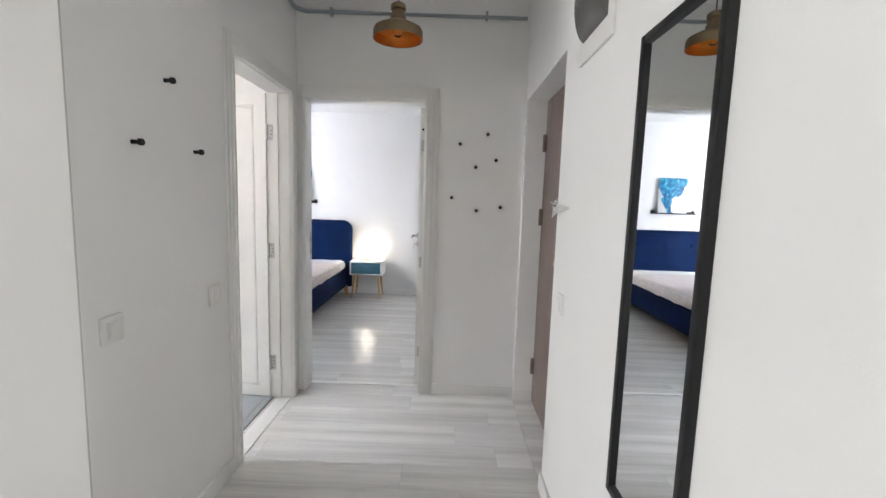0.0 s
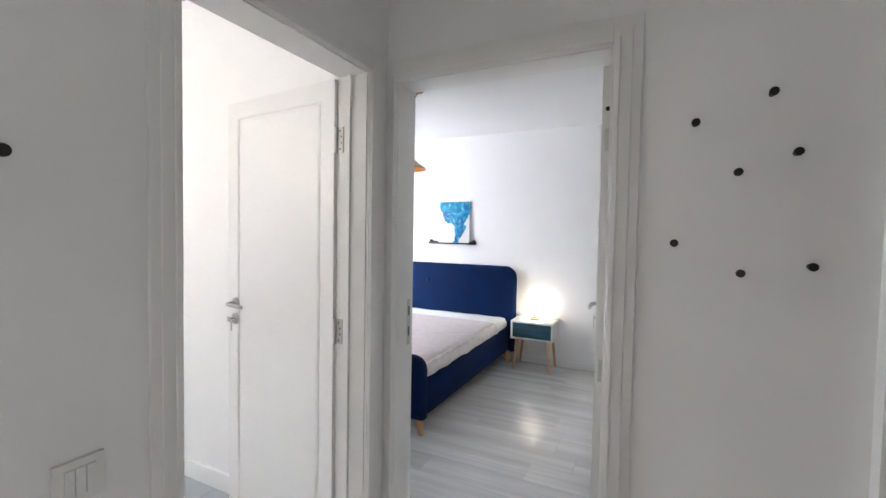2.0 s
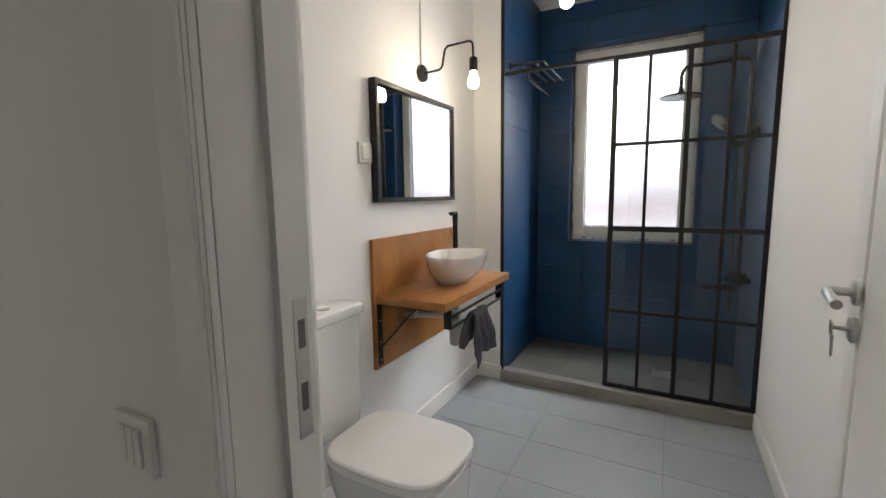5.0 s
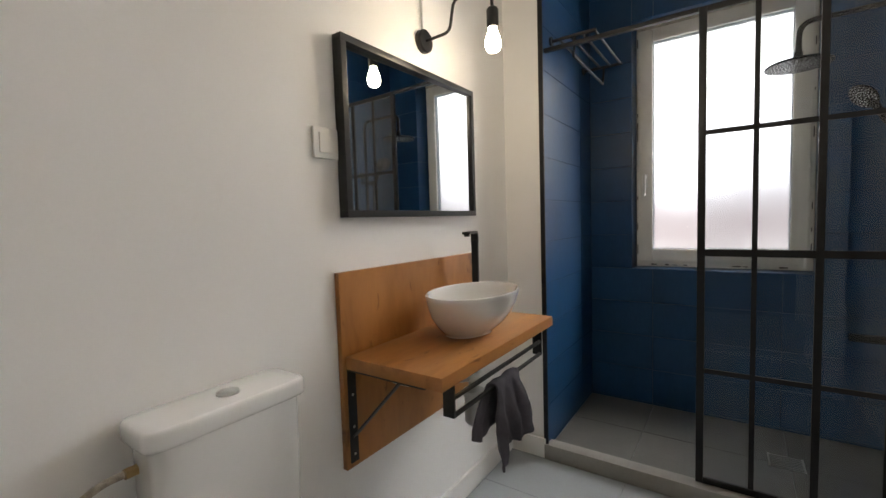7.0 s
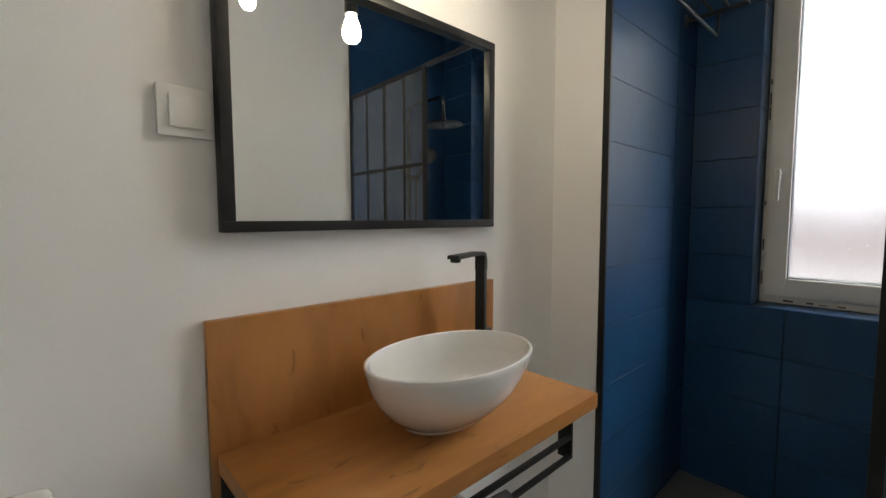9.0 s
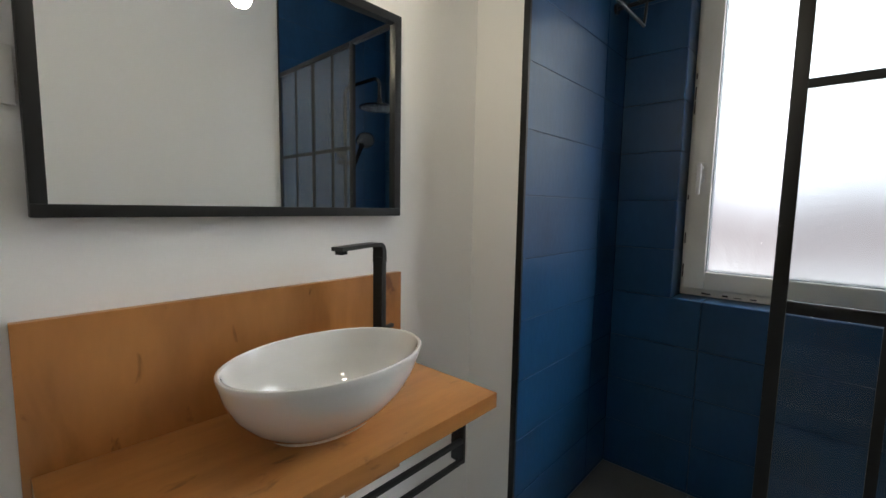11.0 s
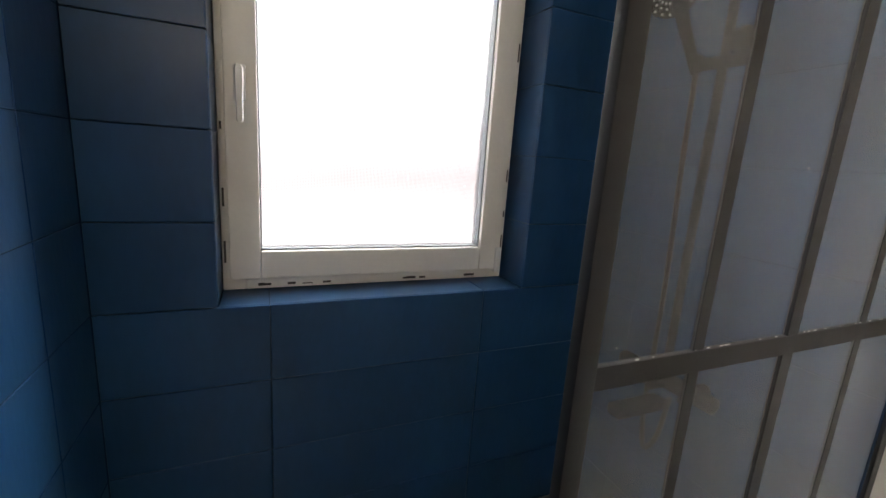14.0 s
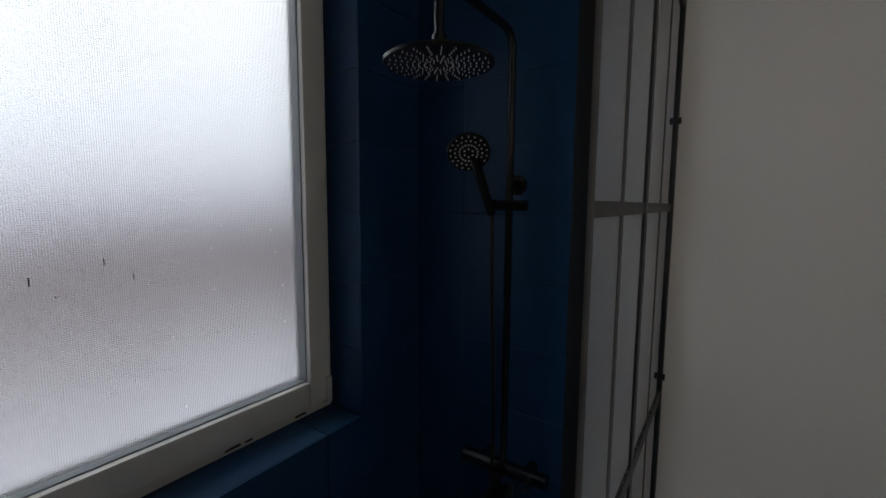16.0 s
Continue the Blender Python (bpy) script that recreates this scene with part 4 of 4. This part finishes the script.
sl = tube([(PX - 0.045, PY - 0.012, 1.54), (PX + 0.055, PY, 1.54)], 0.015, 20)
tube([(PX - 0.035, PY - 0.012, 1.54), (PX - 0.035, PY - 0.055, 1.545)], 0.014, 18, bm=sl)
part("slider", sl, M["black_shiny"], shower)
hs = taper((PX - 0.034, PY - 0.042, 1.515), (PX - 0.052, PY - 0.118, 1.668), 0.0115, 0.015, 18)
part("hand_shower_handle", hs, M["black_shiny"], shower)
aim = Vector((0.40, -0.66, -0.62)).normalized()
turn = Vector((0, 0, -1)).rotation_difference(aim).to_matrix().to_4x4()
hc = Vector((PX - 0.056, PY - 0.140, 1.678))
hh = part("hand_shower", lathe([(0, 0.030), (0.022, 0.029), (0.049, 0.016), (0.0585, 0.006), (0.059, 0.003), (0.056, 0.0), (0, 0.0)], hc, 40, turn), M["black_shiny"], shower)
dots = bmesh.new()
for ringi in range(1, 5):
    k = 6 if ringi == 1 else 18
    for i in range(k):
        a, r = 2 * math.pi * (i + 0.5 * (ringi == 3)) / k, 0.0122 * ringi
        p = hc + turn.to_3x3() @ Vector((r * math.cos(a), r * math.sin(a), 0.0005))
        taper(p, p + aim * 0.0025, 0.0026, 0.0021, 6, bm=dots)
part("nozzles", dots, M["dot"], hh, "pale rubber nozzles")
part("hose", tube([(PX - 0.034, PY - 0.042, 1.52), (PX - 0.034, PY - 0.035, 1.30), (PX - 0.022, PY - 0.03, 1.0), (PX - 0.02, PY - 0.034, 0.62), (PX, PY - 0.034, 0.52), (PX + .03, PY - 0.028, 0.58), (PX + .034, PY - 0.012, 0.70)], 0.0065, 10, 0.16), M["black"], shower)
mx = tube([(PX - 0.14, PY, 0.735), (PX + 0.14, PY, 0.735)], 0.022, 24)
tube([(PX - 0.075, 4.012, 0.735), (PX - 0.075, PY, 0.735)], 0.017, 18, bm=mx)
tube([(PX + 0.075, 4.012, 0.735), (PX + 0.075, PY, 0.735)], 0.017, 18, bm=mx)
part("mixer", mx, M["black_shiny"], shower, "black bar mixer tap")
part("spout", boxes((PX - 0.022, PX + 0.022, PY - 0.17, PY, 0.655, 0.685), bevel=0.006), M["black_shiny"], shower)
part("diverter", tube([(PX, PY, 0.735), (PX, PY - 0.055, 0.735)], 0.02, 20), M["black_shiny"], shower)
part("lever", one(PX + 0.10, PX + 0.115, PY - 0.085, PY - 0.02, 0.742, 0.752, bevel=0.003), M["black_shiny"], shower)

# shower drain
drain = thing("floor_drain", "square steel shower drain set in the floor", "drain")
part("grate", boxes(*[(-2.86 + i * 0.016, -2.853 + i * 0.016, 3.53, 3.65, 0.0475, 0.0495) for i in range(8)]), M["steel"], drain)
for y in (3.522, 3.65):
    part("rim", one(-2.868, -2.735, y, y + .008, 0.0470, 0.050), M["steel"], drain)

# towel rack high on the shower wall
rack = thing("towel_rack", "black metal slatted towel shelf in the shower", "towel rack")
RX0, RX1, RZ = -2.47, -3.02, 2.092
for x in (RX0, RX1):
    part("arm", tube([(x, 2.612, RZ), (x, 2.835, RZ)], 0.0085, 14), M["black"], rack)
    part("wall_rose", lathe([(0, 0), (0.022, 0), (0.022, 0.010), (0, 0.010)], (x, 2.6125, RZ), 24, Matrix.Rotation(radians(-90), 4, "X")), M["black"], rack)
    part("drop", tube([(x, 2.735, RZ), (x, 2.728, RZ - 0.095)], 0.006, 12), M["black"], rack)
for y in (2.655, 2.712, 2.769, 2.826):
    part("rod", tube([(RX0, y, RZ + 0.003), (RX1, y, RZ + 0.003)], 0.0065, 12), M["black"], rack)
part("rod", tube([(RX0, 2.728, RZ - 0.095), (RX1, 2.728, RZ - 0.095)], 0.0065, 12), M["black"], rack)

# ---- washbasin corner ----
vanity = thing("wash_shelf", "warm oak washbasin shelf with matching wall panel", "vanity shelf")
part("back_panel", one(-1.996, -1.195, 2.4105, 2.429, 0.472, 1.073, bevel=0.001), M["oak_upright"], vanity, "upright oak wall panel")
WX0, WX1, WYF, WT = -1.992, -1.206, 2.780, 0.820
part("top", one(WX0, WX1, 2.4295, WYF, WT - 0.037, WT, bevel=0.0015), M["oak"], vanity, "thick oak shelf top")
for x in (-1.224, -1.97):
    br = part("bracket", boxes((x - .015, x + .015, 2.4295, 2.4345, 0.49, WT - 0.0375), (x - .015, x + .015, 2.4345, 2.72, WT - 0.043, WT - 0.0375)), M["iron"], vanity, "dark steel folding bracket")
    brace = bmesh.new()
    box(brace, x - .010, x + .010, -0.0025, 0.0025, 0, 0.285, 0.001)
    spin(brace, -43, (x, 0, 0), "X")
    part("brace", shift(brace, 0, 2.437, 0.572), M["iron"], br)
    for z in (0.515, 0.60, 0.70):
        part("screw", taper((x, 2.4345, z), (x, 2.4365, z), 0.0045, 0.003, 10), M["steel"], br)

trap = thing("basin_trap", "grey and white plastic basin waste trap", "waste trap")
part("trap_cup", lathe([(0, 0.46), (0.026, 0.46), (0.034, 0.47), (0.034, 0.56), (0.038, 0.565), (0.038, 0.585), (0.026, 0.59), (0.018, 0.60), (0.018, 0.762), (0, 0.762)], (-1.642, 2.61, 0.02), 28), M["grey_pipe"], trap)
part("waste_pipe", tube([(-1.642, 2.61, 0.655), (-1.58, 2.55, 0.655), (-1.50, 2.431, 0.66)], 0.019, 16, 0.03), M["grey_pipe"], trap)
part("collar", lathe([(0, 0), (0.026, 0), (0.026, 0.03), (0, 0.03)], (-1.642, 2.61, 0.64), 24), M["plastic"], trap)
part("valve", tube([(-1.42, 2.43, 0.68), (-1.42, 2.50, 0.68), (-1.42, 2.50, 0.73)], 0.012, 14, 0.012), M["steel"], trap)

basin = thing("vessel_basin", "white ceramic oval vessel washbasin on oak shelf", "washbasin")
BCX, BCY = -1.628, 2.630


def basin_loop(a, b, z, lift):
    """One oval of the bowl; the foot sits a little nearer the wall than the rim."""
    out = []
    for i in range(64):
        c, s = math.cos(2 * math.pi * i / 64), math.sin(2 * math.pi * i / 64)
        out.append(Vector((BCX - a * c, BCY - 0.022 * (1 - lift) + b * s, WT + z)))
    return out


bl = [basin_loop(a, b, z, l) for a, b, z, l in (
    (0.106, 0.074, 0.001, 0), (0.110, 0.077, 0.003, 0), (0.111, 0.078, 0.008, 0.02), (0.132, 0.093, 0.022, 0.2), (0.160, 0.112, 0.047, 0.46), (0.184, 0.128, 0.078, 0.70),
    (0.200, 0.138, 0.112, 0.90), (0.207, 0.143, 0.138, 0.98), (0.2095, 0.1450, 0.1485, 1), (0.2085, 0.1443, 0.1515, 1), (0.205, 0.1415, 0.153, 1), (0.201, 0.1375, 0.1515, 1),
    (0.198, 0.135, 0.146, 1), (0.188, 0.128, 0.114, 0.88), (0.170, 0.116, 0.078, 0.66), (0.140, 0.096, 0.050, 0.4), (0.098, 0.070, 0.035, 0.15), (0.05, 0.042, 0.030, 0), (0.02, 0.02, 0.029, 0))]
part("bowl", rings(bmesh.new(), bl), M["ceramic"], basin)
part("drain", lathe([(0, 0.035), (0.022, 0.035), (0.025, 0.032), (0.025, 0.028), (0, 0.028)], (BCX, BCY - 0.022, WT), 28), M["steel"], basin)

tap = thing("basin_tap", "tall square matt black basin tap", "tap")
TX, TY = -1.852, 2.508
col = boxes((-0.011, 0.011, -0.0135, 0.0135, 0, 0.316), bevel=0.003)
tip = bmesh.new()
sp_pts = rounded_path([(0, 0, 0.302), (0, 0, 0.348), (0.05, 0, 0.349), (0.176, 0, 0.349)], 0.03)
loops = []
for i, p in enumerate(sp_pts):
    t = (sp_pts[min(i + 1, len(sp_pts) - 1)] - sp_pts[max(i - 1, 0)]).normalized()
    nrm = Vector((0, 1, 0)).cross(t)
    th = 0.010 - 0.0055 * min(1, i / 6)
    loops.append([p + Vector((0, s * 0.0145, 0)) + nrm * q * th for s, q in ((-1, -1), (1, -1), (1, 1), (-1, 1))])
rings(tip, loops)
for b in (col, tip):
    spin(b, 20, (0, 0, 0))
    shift(b, TX, TY, WT)
part("column", col, M["black"], tap)
part("spout", tip, M["black"], tap)
part("aerator", shift(spin(one(0.150, 0.172, -0.009, 0.009, 0.336, 0.345, bevel=0.002), 20, (0, 0, 0)), TX, TY, WT), M["black_shiny"], tap)
lev = boxes((-0.066, -0.010, -0.006, 0.006, 0.118, 0.128), bevel=0.002)
part("lever", shift(spin(lev, 20, (0, 0, 0)), TX, TY, WT), M["black"], tap)

# towel rail below the shelf, with a towel
rail = thing("towel_rail", "black double towel rail under the oak shelf", "towel rail")
RLX0, RLX1, RLY = -1.872, -1.262, 2.774
for x in (RLX0, RLX1):
    part("bracket", one(x - .004, x + .004, RLY - .030, RLY + .0055, 0.694, WT - 0.0375, bevel=0.0008), M["black"], rail)
part("rod", one(RLX0, RLX1, RLY - .005, RLY + .005, 0.742, 0.752, bevel=0.0008), M["black"], rail)
part("rod", one(RLX0, RLX1, RLY - .005, RLY + .005, 0.694, 0.704, bevel=0.0008), M["black"], rail)


def towel_mesh():
    """Crumpled cloth hung over the lower rod: a long front fall, and a shorter back fall that shows at one side."""
    bm = bmesh.new()
    nu, nv, arc, top = 44, 56, 0.013, 0.700
    rows = []
    for j in range(nv + 1):
        v = j / nv
        row = []
        for i in range(nu + 1):
            u = i / nu
            front = 0.255 - 0.030 * math.sin(u * 3.0) + 0.018 * math.sin(u * 11 + 1)
            back = 0.150 + 0.02 * math.sin(u * 7)
            s = -back + v * (back + front)
            k = max(0.0, abs(s) - arc * 1.57)
            wide = 0.255 - 0.10 * math.exp(-((s - 0.02) / 0.07) ** 2)
            x = -1.565 - (u - 0.5) * wide + (0.055 * min(1, k / 0.10) if s < 0 else -0.030 * min(1, k / 0.2))
            depth = min(1, k * 10)
            fold = depth * (0.016 * math.sin(u * 17 + 3 * s) + 0.009 * math.sin(u * 37 - 14 * s) + 0.006 * noise.noise((u * 6, s * 22, 0.3)))
            if abs(s) < arc * 1.57:
                y, z = RLY + arc * math.sin(s / arc), top + arc * math.cos(s / arc)
            else:
                y, z = RLY + math.copysign(arc, s), top - k
            row.append(bm.verts.new((x, y + (fold + 0.012 * depth if s > 0 else 0.35 * fold - 0.004), z + 0.007 * noise.noise((u * 5, s * 9, 1.7)))))
        rows.append(row)
    for a, b in zip(rows, rows[1:]):
        for i in range(nu):
            bm.faces.new((a[i], a[i + 1], b[i + 1], b[i]))
    return bm


towel = thing("hand_towel", "crumpled charcoal grey hand towel over the rail", "towel", towel_mesh(), M["towel"])
sol = towel.modifiers.new("thick", "SOLIDIFY")
sol.thickness, sol.offset = 0.007, 0

# framed mirror over the basin
wm = thing("wall_mirror", "rectangular wall mirror in a deep black frame", "mirror")
MX0, MX1, MZ0, MZ1, MW = -1.975, -1.228, 1.236, 1.768, 0.021
part("frame", boxes((MX0, MX1, 2.4105, 2.447, MZ0, MZ0 + MW), (MX0, MX1, 2.4105, 2.447, MZ1 - MW, MZ1), (MX0, MX0 + MW, 2.4105, 2.447, MZ0 + MW, MZ1 - MW), (MX1 - MW, MX1, 2.4105, 2.447, MZ0 + MW, MZ1 - MW), bevel=0.001), M["black"], wm)
part("glass", spin(one(MX0 + MW * .8, MX1 - MW * .8, 2.424, 2.429, MZ0 + MW * .8, MZ1 - MW * .8), -0.95, ((MX0 + MX1) / 2, 2.4265, 1.5)), M["mirror"], wm, "silvered mirror glass")


def lit_bulb(at, parent, glow):
    part("bulb", lathe([(0.0, -0.046), (0.008, -0.0455), (0.016, -0.043), (0.0225, -0.036), (0.0262, -0.026), (0.0268, -0.016), (0.025, -0.004), (0.0205, 0.010), (0.016, 0.022), (0.0135, 0.031), (0.013, 0.036), (0, 0.036)], at, 28), glow, parent, "lit warm white bulb")
    part("socket", lathe([(0, 0.036), (0.019, 0.034), (0.020, 0.040), (0.020, 0.092), (0.016, 0.098), (0.006, 0.104), (0, 0.104)], at, 28), M["black"], parent, "black cylindrical lamp socket")


sconce = thing("wall_lamp", "black bent-arm wall lamp with a bare lit bulb", "wall lamp")
part("base", lathe([(0, 0), (0.042, 0), (0.042, 0.018), (0.038, 0.022), (0, 0.022)], (-1.668, 2.4105, 1.886), 36, Matrix.Rotation(radians(-90), 4, "X")), M["black"], sconce)
part("arm", tube([(-1.668, 2.43, 1.886), (-1.668, 2.535, 1.89), (-1.668, 2.555, 1.995), (-1.668, 2.703, 2.0), (-1.666, 2.708, 1.915)], 0.0055, 12, 0.026), M["black"], sconce)
lit_bulb((-1.666, 2.708, 1.822), sconce, M["sconce_on"])
part("cable", tube([(-1.668, 2.4145, 1.92), (-1.668, 2.4145, CEIL)], 0.004, 8), M["cable"], sconce, "white surface cable")
bp = thing("bath_pendant_lamp", "black bent-rod ceiling lamp with a bare lit bulb", "ceiling lamp")
bx, by, bz = -1.52, 3.177, 2.04
part("rod", tube([(bx, by, CEIL), (bx, by, bz + 0.345), (bx, by + 0.092, bz + 0.34), (bx, by + 0.092, bz + 0.24), (bx, by, bz + 0.235), (bx, by, bz + 0.10)], 0.0055, 12, 0.025), M["black"], bp)
part("canopy", lathe([(0, -0.022), (0.040, -0.022), (0.045, -0.016), (0.045, 0), (0, 0)], (bx, by, CEIL), 36), M["black"], bp)
lit_bulb((bx, by, bz), bp, M["pendant_on"])

# ---- toilet ----
wc = thing("toilet", "white ceramic close-coupled toilet with closed lid", "toilet")
TCX = -0.822
part("bowl", rings(bmesh.new(), [superellipse(TCX, 2.80, a, b, 3.4, z) for a, b, z in ((0.125, 0.235, 0.0), (0.122, 0.232, 0.03), (0.115, 0.22, 0.10), (0.135, 0.225, 0.20), (0.165, 0.232, 0.30), (0.178, 0.236, 0.37), (0.180, 0.237, 0.395))]), M["ceramic"], wc)
part("seat", rings(bmesh.new(), [superellipse(TCX, 2.808, 0.186, 0.222, 3.6, z) for z in (0.397, 0.399, 0.410, 0.412)]), M["plastic"], wc)
part("lid", rings(bmesh.new(), [superellipse(TCX, 2.81, 0.189 - i, 0.226 - i, 3.6, z) for i, z in ((0.004, 0.413), (0, 0.416), (0, 0.428), (0.004, 0.433), (0.012, 0.435))]), M["plastic"], wc, "closed white lid")
part("cistern", rings(bmesh.new(), [superellipse(TCX + 0.012, 2.482, a, b, 6, z) for a, b, z in ((0.140, 0.062, 0.395), (0.147, 0.064, 0.45), (0.154, 0.064, 0.65), (0.157, 0.064, 0.825))]), M["ceramic"], wc)
part("cistern_lid", rings(bmesh.new(), [superellipse(TCX + 0.012, 2.483, 0.171 - i, 0.070 - i, 8, z) for i, z in ((0.004, 0.820), (0.001, 0.823), (0, 0.828), (0, 0.849), (0.0015, 0.855), (0.005, 0.859), (0.010, 0.860))]), M["ceramic"], wc)
part("flush_button", lathe([(0, 0.0), (0.024, 0.0), (0.024, 0.004), (0.021, 0.006), (0, 0.006)], (TCX, 2.485, 0.860), 30), M["steel"], wc, "chrome round flush button")
feed = thing("water_feed", "braided toilet water hose with chrome wall valve", "hose")
part("hose", tube([(-0.648, 2.47, 0.772), (-0.60, 2.455, 0.765), (-0.53, 2.45, 0.725), (-0.47, 2.452, 0.70), (-0.455, 2.455, 0.675), (-0.50, 2.46, 0.66), (-0.55, 2.462, 0.655)], 0.007, 12, 0.04), M["hose"], feed)
part("nut", lathe([(0, 0), (0.011, 0), (0.011, 0.02), (0, 0.02)], (-0.652, 2.47, 0.772), 6, Matrix.Rotation(radians(90), 4, "Y")), M["brass"], feed)
va = tube([(-0.575, 2.411, 0.655), (-0.575, 2.475, 0.655)], 0.013, 16)
tube([(-0.575, 2.475, 0.655), (-0.575, 2.50, 0.655)], 0.019, 16, bm=va)
tube([(-0.575, 2.46, 0.655), (-0.55, 2.462, 0.655)], 0.009, 12, bm=va)
part("valve", va, M["steel"], feed, "chrome angle valve")
part("valve_rose", lathe([(0, 0), (0.032, 0), (0.028, 0.010), (0.014, 0.014), (0, 0.014)], (-0.575, 2.4105, 0.655), 28, Matrix.Rotation(radians(-90), 4, "X")), M["steel"], feed)


# ---- pieces: tiles and planks ----
def cut(rects, hole):
    """Rectangles (u0, u1, v0, v1) with a rectangular hole taken out."""
    a0, a1, b0, b1 = hole
    out = []
    for u0, u1, v0, v1 in rects:
        if u1 <= a0 or u0 >= a1 or v1 <= b0 or v0 >= b1:
            out.append((u0, u1, v0, v1))
            continue
        if u0 < a0:
            out.append((u0, a0, v0, v1))
        if u1 > a1:
            out.append((a1, u1, v0, v1))
        m0, m1 = max(u0, a0), min(u1, a1)
        if v0 < b0:
            out.append((m0, m1, v0, b0))
        if v1 > b1:
            out.append((m0, m1, b1, v1))
    return out


def grid(us, vs):
    return [(u0, u1, v0, v1) for u0, u1 in zip(us, us[1:]) for v0, v1 in zip(vs, vs[1:]) if u1 - u0 > 0.004 and v1 - v0 > 0.004]


PIECES = {}


def piece(name, parent, centre, size, mat, bevel=0.0012, turn=None):
    """A bevelled block; blocks of one size share a mesh."""
    key = (name, tuple(round(s, 4) for s in size), mat.name)
    if key not in PIECES:
        bm = one(-size[0] / 2, size[0] / 2, -size[1] / 2, size[1] / 2, -size[2] / 2, size[2] / 2)
        bmesh.ops.bevel(bm, geom=bm.edges[:], offset=bevel, segments=1, affect="EDGES")
        PIECES[key] = finish(name, bm, mat, False)
    ob = new(name, PIECES[key])
    ob.parent = parent
    ob.location = centre
    return ob


ROWS = [0.045] + [1.305 + 0.208 * k for k in range(-6, 7)]
ROWS = [z for z in ROWS if z < CEIL - 0.01] + [CEIL - 0.001]
G = 0.0012
for u0, u1, v0, v1 in cut(grid([2.612, 2.976, 3.591, 4.018], ROWS), (WY0, WY1, WZ0, WZ1)):
    piece("tile", wall_bath_west, (-3.170, (u0 + u1) / 2, (v0 + v1) / 2), (0.010, u1 - u0 - 2 * G, v1 - v0 - 2 * G), M["blue"])
for u0, u1, v0, v1 in grid([-3.164, -2.957, -2.354], ROWS):
    piece("tile", wall_shower_return, ((u0 + u1) / 2, 2.606, (v0 + v1) / 2), (u1 - u0 - 2 * G, 0.012, v1 - v0 - 2 * G), M["blue"])
for u0, u1, v0, v1 in grid([-3.164, -2.981, -2.380], ROWS):
    piece("tile", wall_bath_north, ((u0 + u1) / 2, 4.024, (v0 + v1) / 2), (u1 - u0 - 2 * G, 0.012, v1 - v0 - 2 * G), M["blue"])
part("grout", boxes((-3.175, -2.354, 2.6, 2.6106, 0.045, CEIL)), M["blue_joint"], wall_shower_return)
part("grout", boxes((-3.175, -2.380, 4.0194, 4.03, 0.045, CEIL)), M["blue_joint"], wall_bath_north)
# window reveal lining
for z0, z1 in zip(ROWS, ROWS[1:]):
    a, b = max(z0, WZ0), min(z1, WZ1)
    if b - a > 0.01:
        for y in (WY0 - 0.003, WY1 + 0.003):
            piece("tile", wall_bath_west, (-3.264, y, (a + b) / 2), (0.188, 0.006, b - a - 2 * G), M["blue"])
for y0, y1 in ((WY0, 2.976), (2.976, 3.591), (3.591, WY1)):
    for z in (WZ0 - 0.003, WZ1 + 0.003):
        piece("tile", wall_bath_west, (-3.264, (y0 + y1) / 2, z), (0.188, y1 - y0 - 2 * G, 0.006), M["blue"])

for u0, u1, v0, v1 in grid([-2.335, -2.03, -1.722, -1.413, -1.104, -0.795, -0.486, -0.177, -0.131], [2.411, 2.985, 3.603, 4.029]):
    piece("tile", bath_floor, ((u0 + u1) / 2, (v0 + v1) / 2, -0.003), (u1 - u0 - 2 * G, v1 - v0 - 2 * G, 0.006), M["tile_floor"])
tray = bpy.data.objects["shower_tray"]
for u0, u1, v0, v1 in grid([-3.163, -2.78, -2.406], [2.613, 2.985, 3.603, 4.017]):
    piece("tile", tray, ((u0 + u1) / 2, (v0 + v1) / 2, 0.0425), (u1 - u0 - 2 * G, v1 - v0 - 2 * G, 0.008), M["tray"])

PW, PL = 0.192, 1.285
for area in ((0.0, 1.53, 1.25, 4.118), (-3.25, 1.25, 4.122, 7.15)):
    x0, x1, y0, y1 = area
    row, y = 0, y0
    while y < y1 - 0.01:
        ya = min(y + PW, y1)
        x = x0 - random.uniform(0, PL)
        while x < x1 - 0.01:
            a, b = max(x, x0), min(x + PL, x1)
            if b - a > 0.02:
                piece("plank", floor, ((a + b) / 2, (y + ya) / 2, -0.004), (b - a - 0.0006, ya - y - 0.0006, 0.008), M["plank"], 0.0008)
            x += PL
        y, row = ya, row + 1
piece("plank", floor, (1.595, 3.485, -0.004), (0.128, 0.926, 0.008), M["plank"], 0.0008)
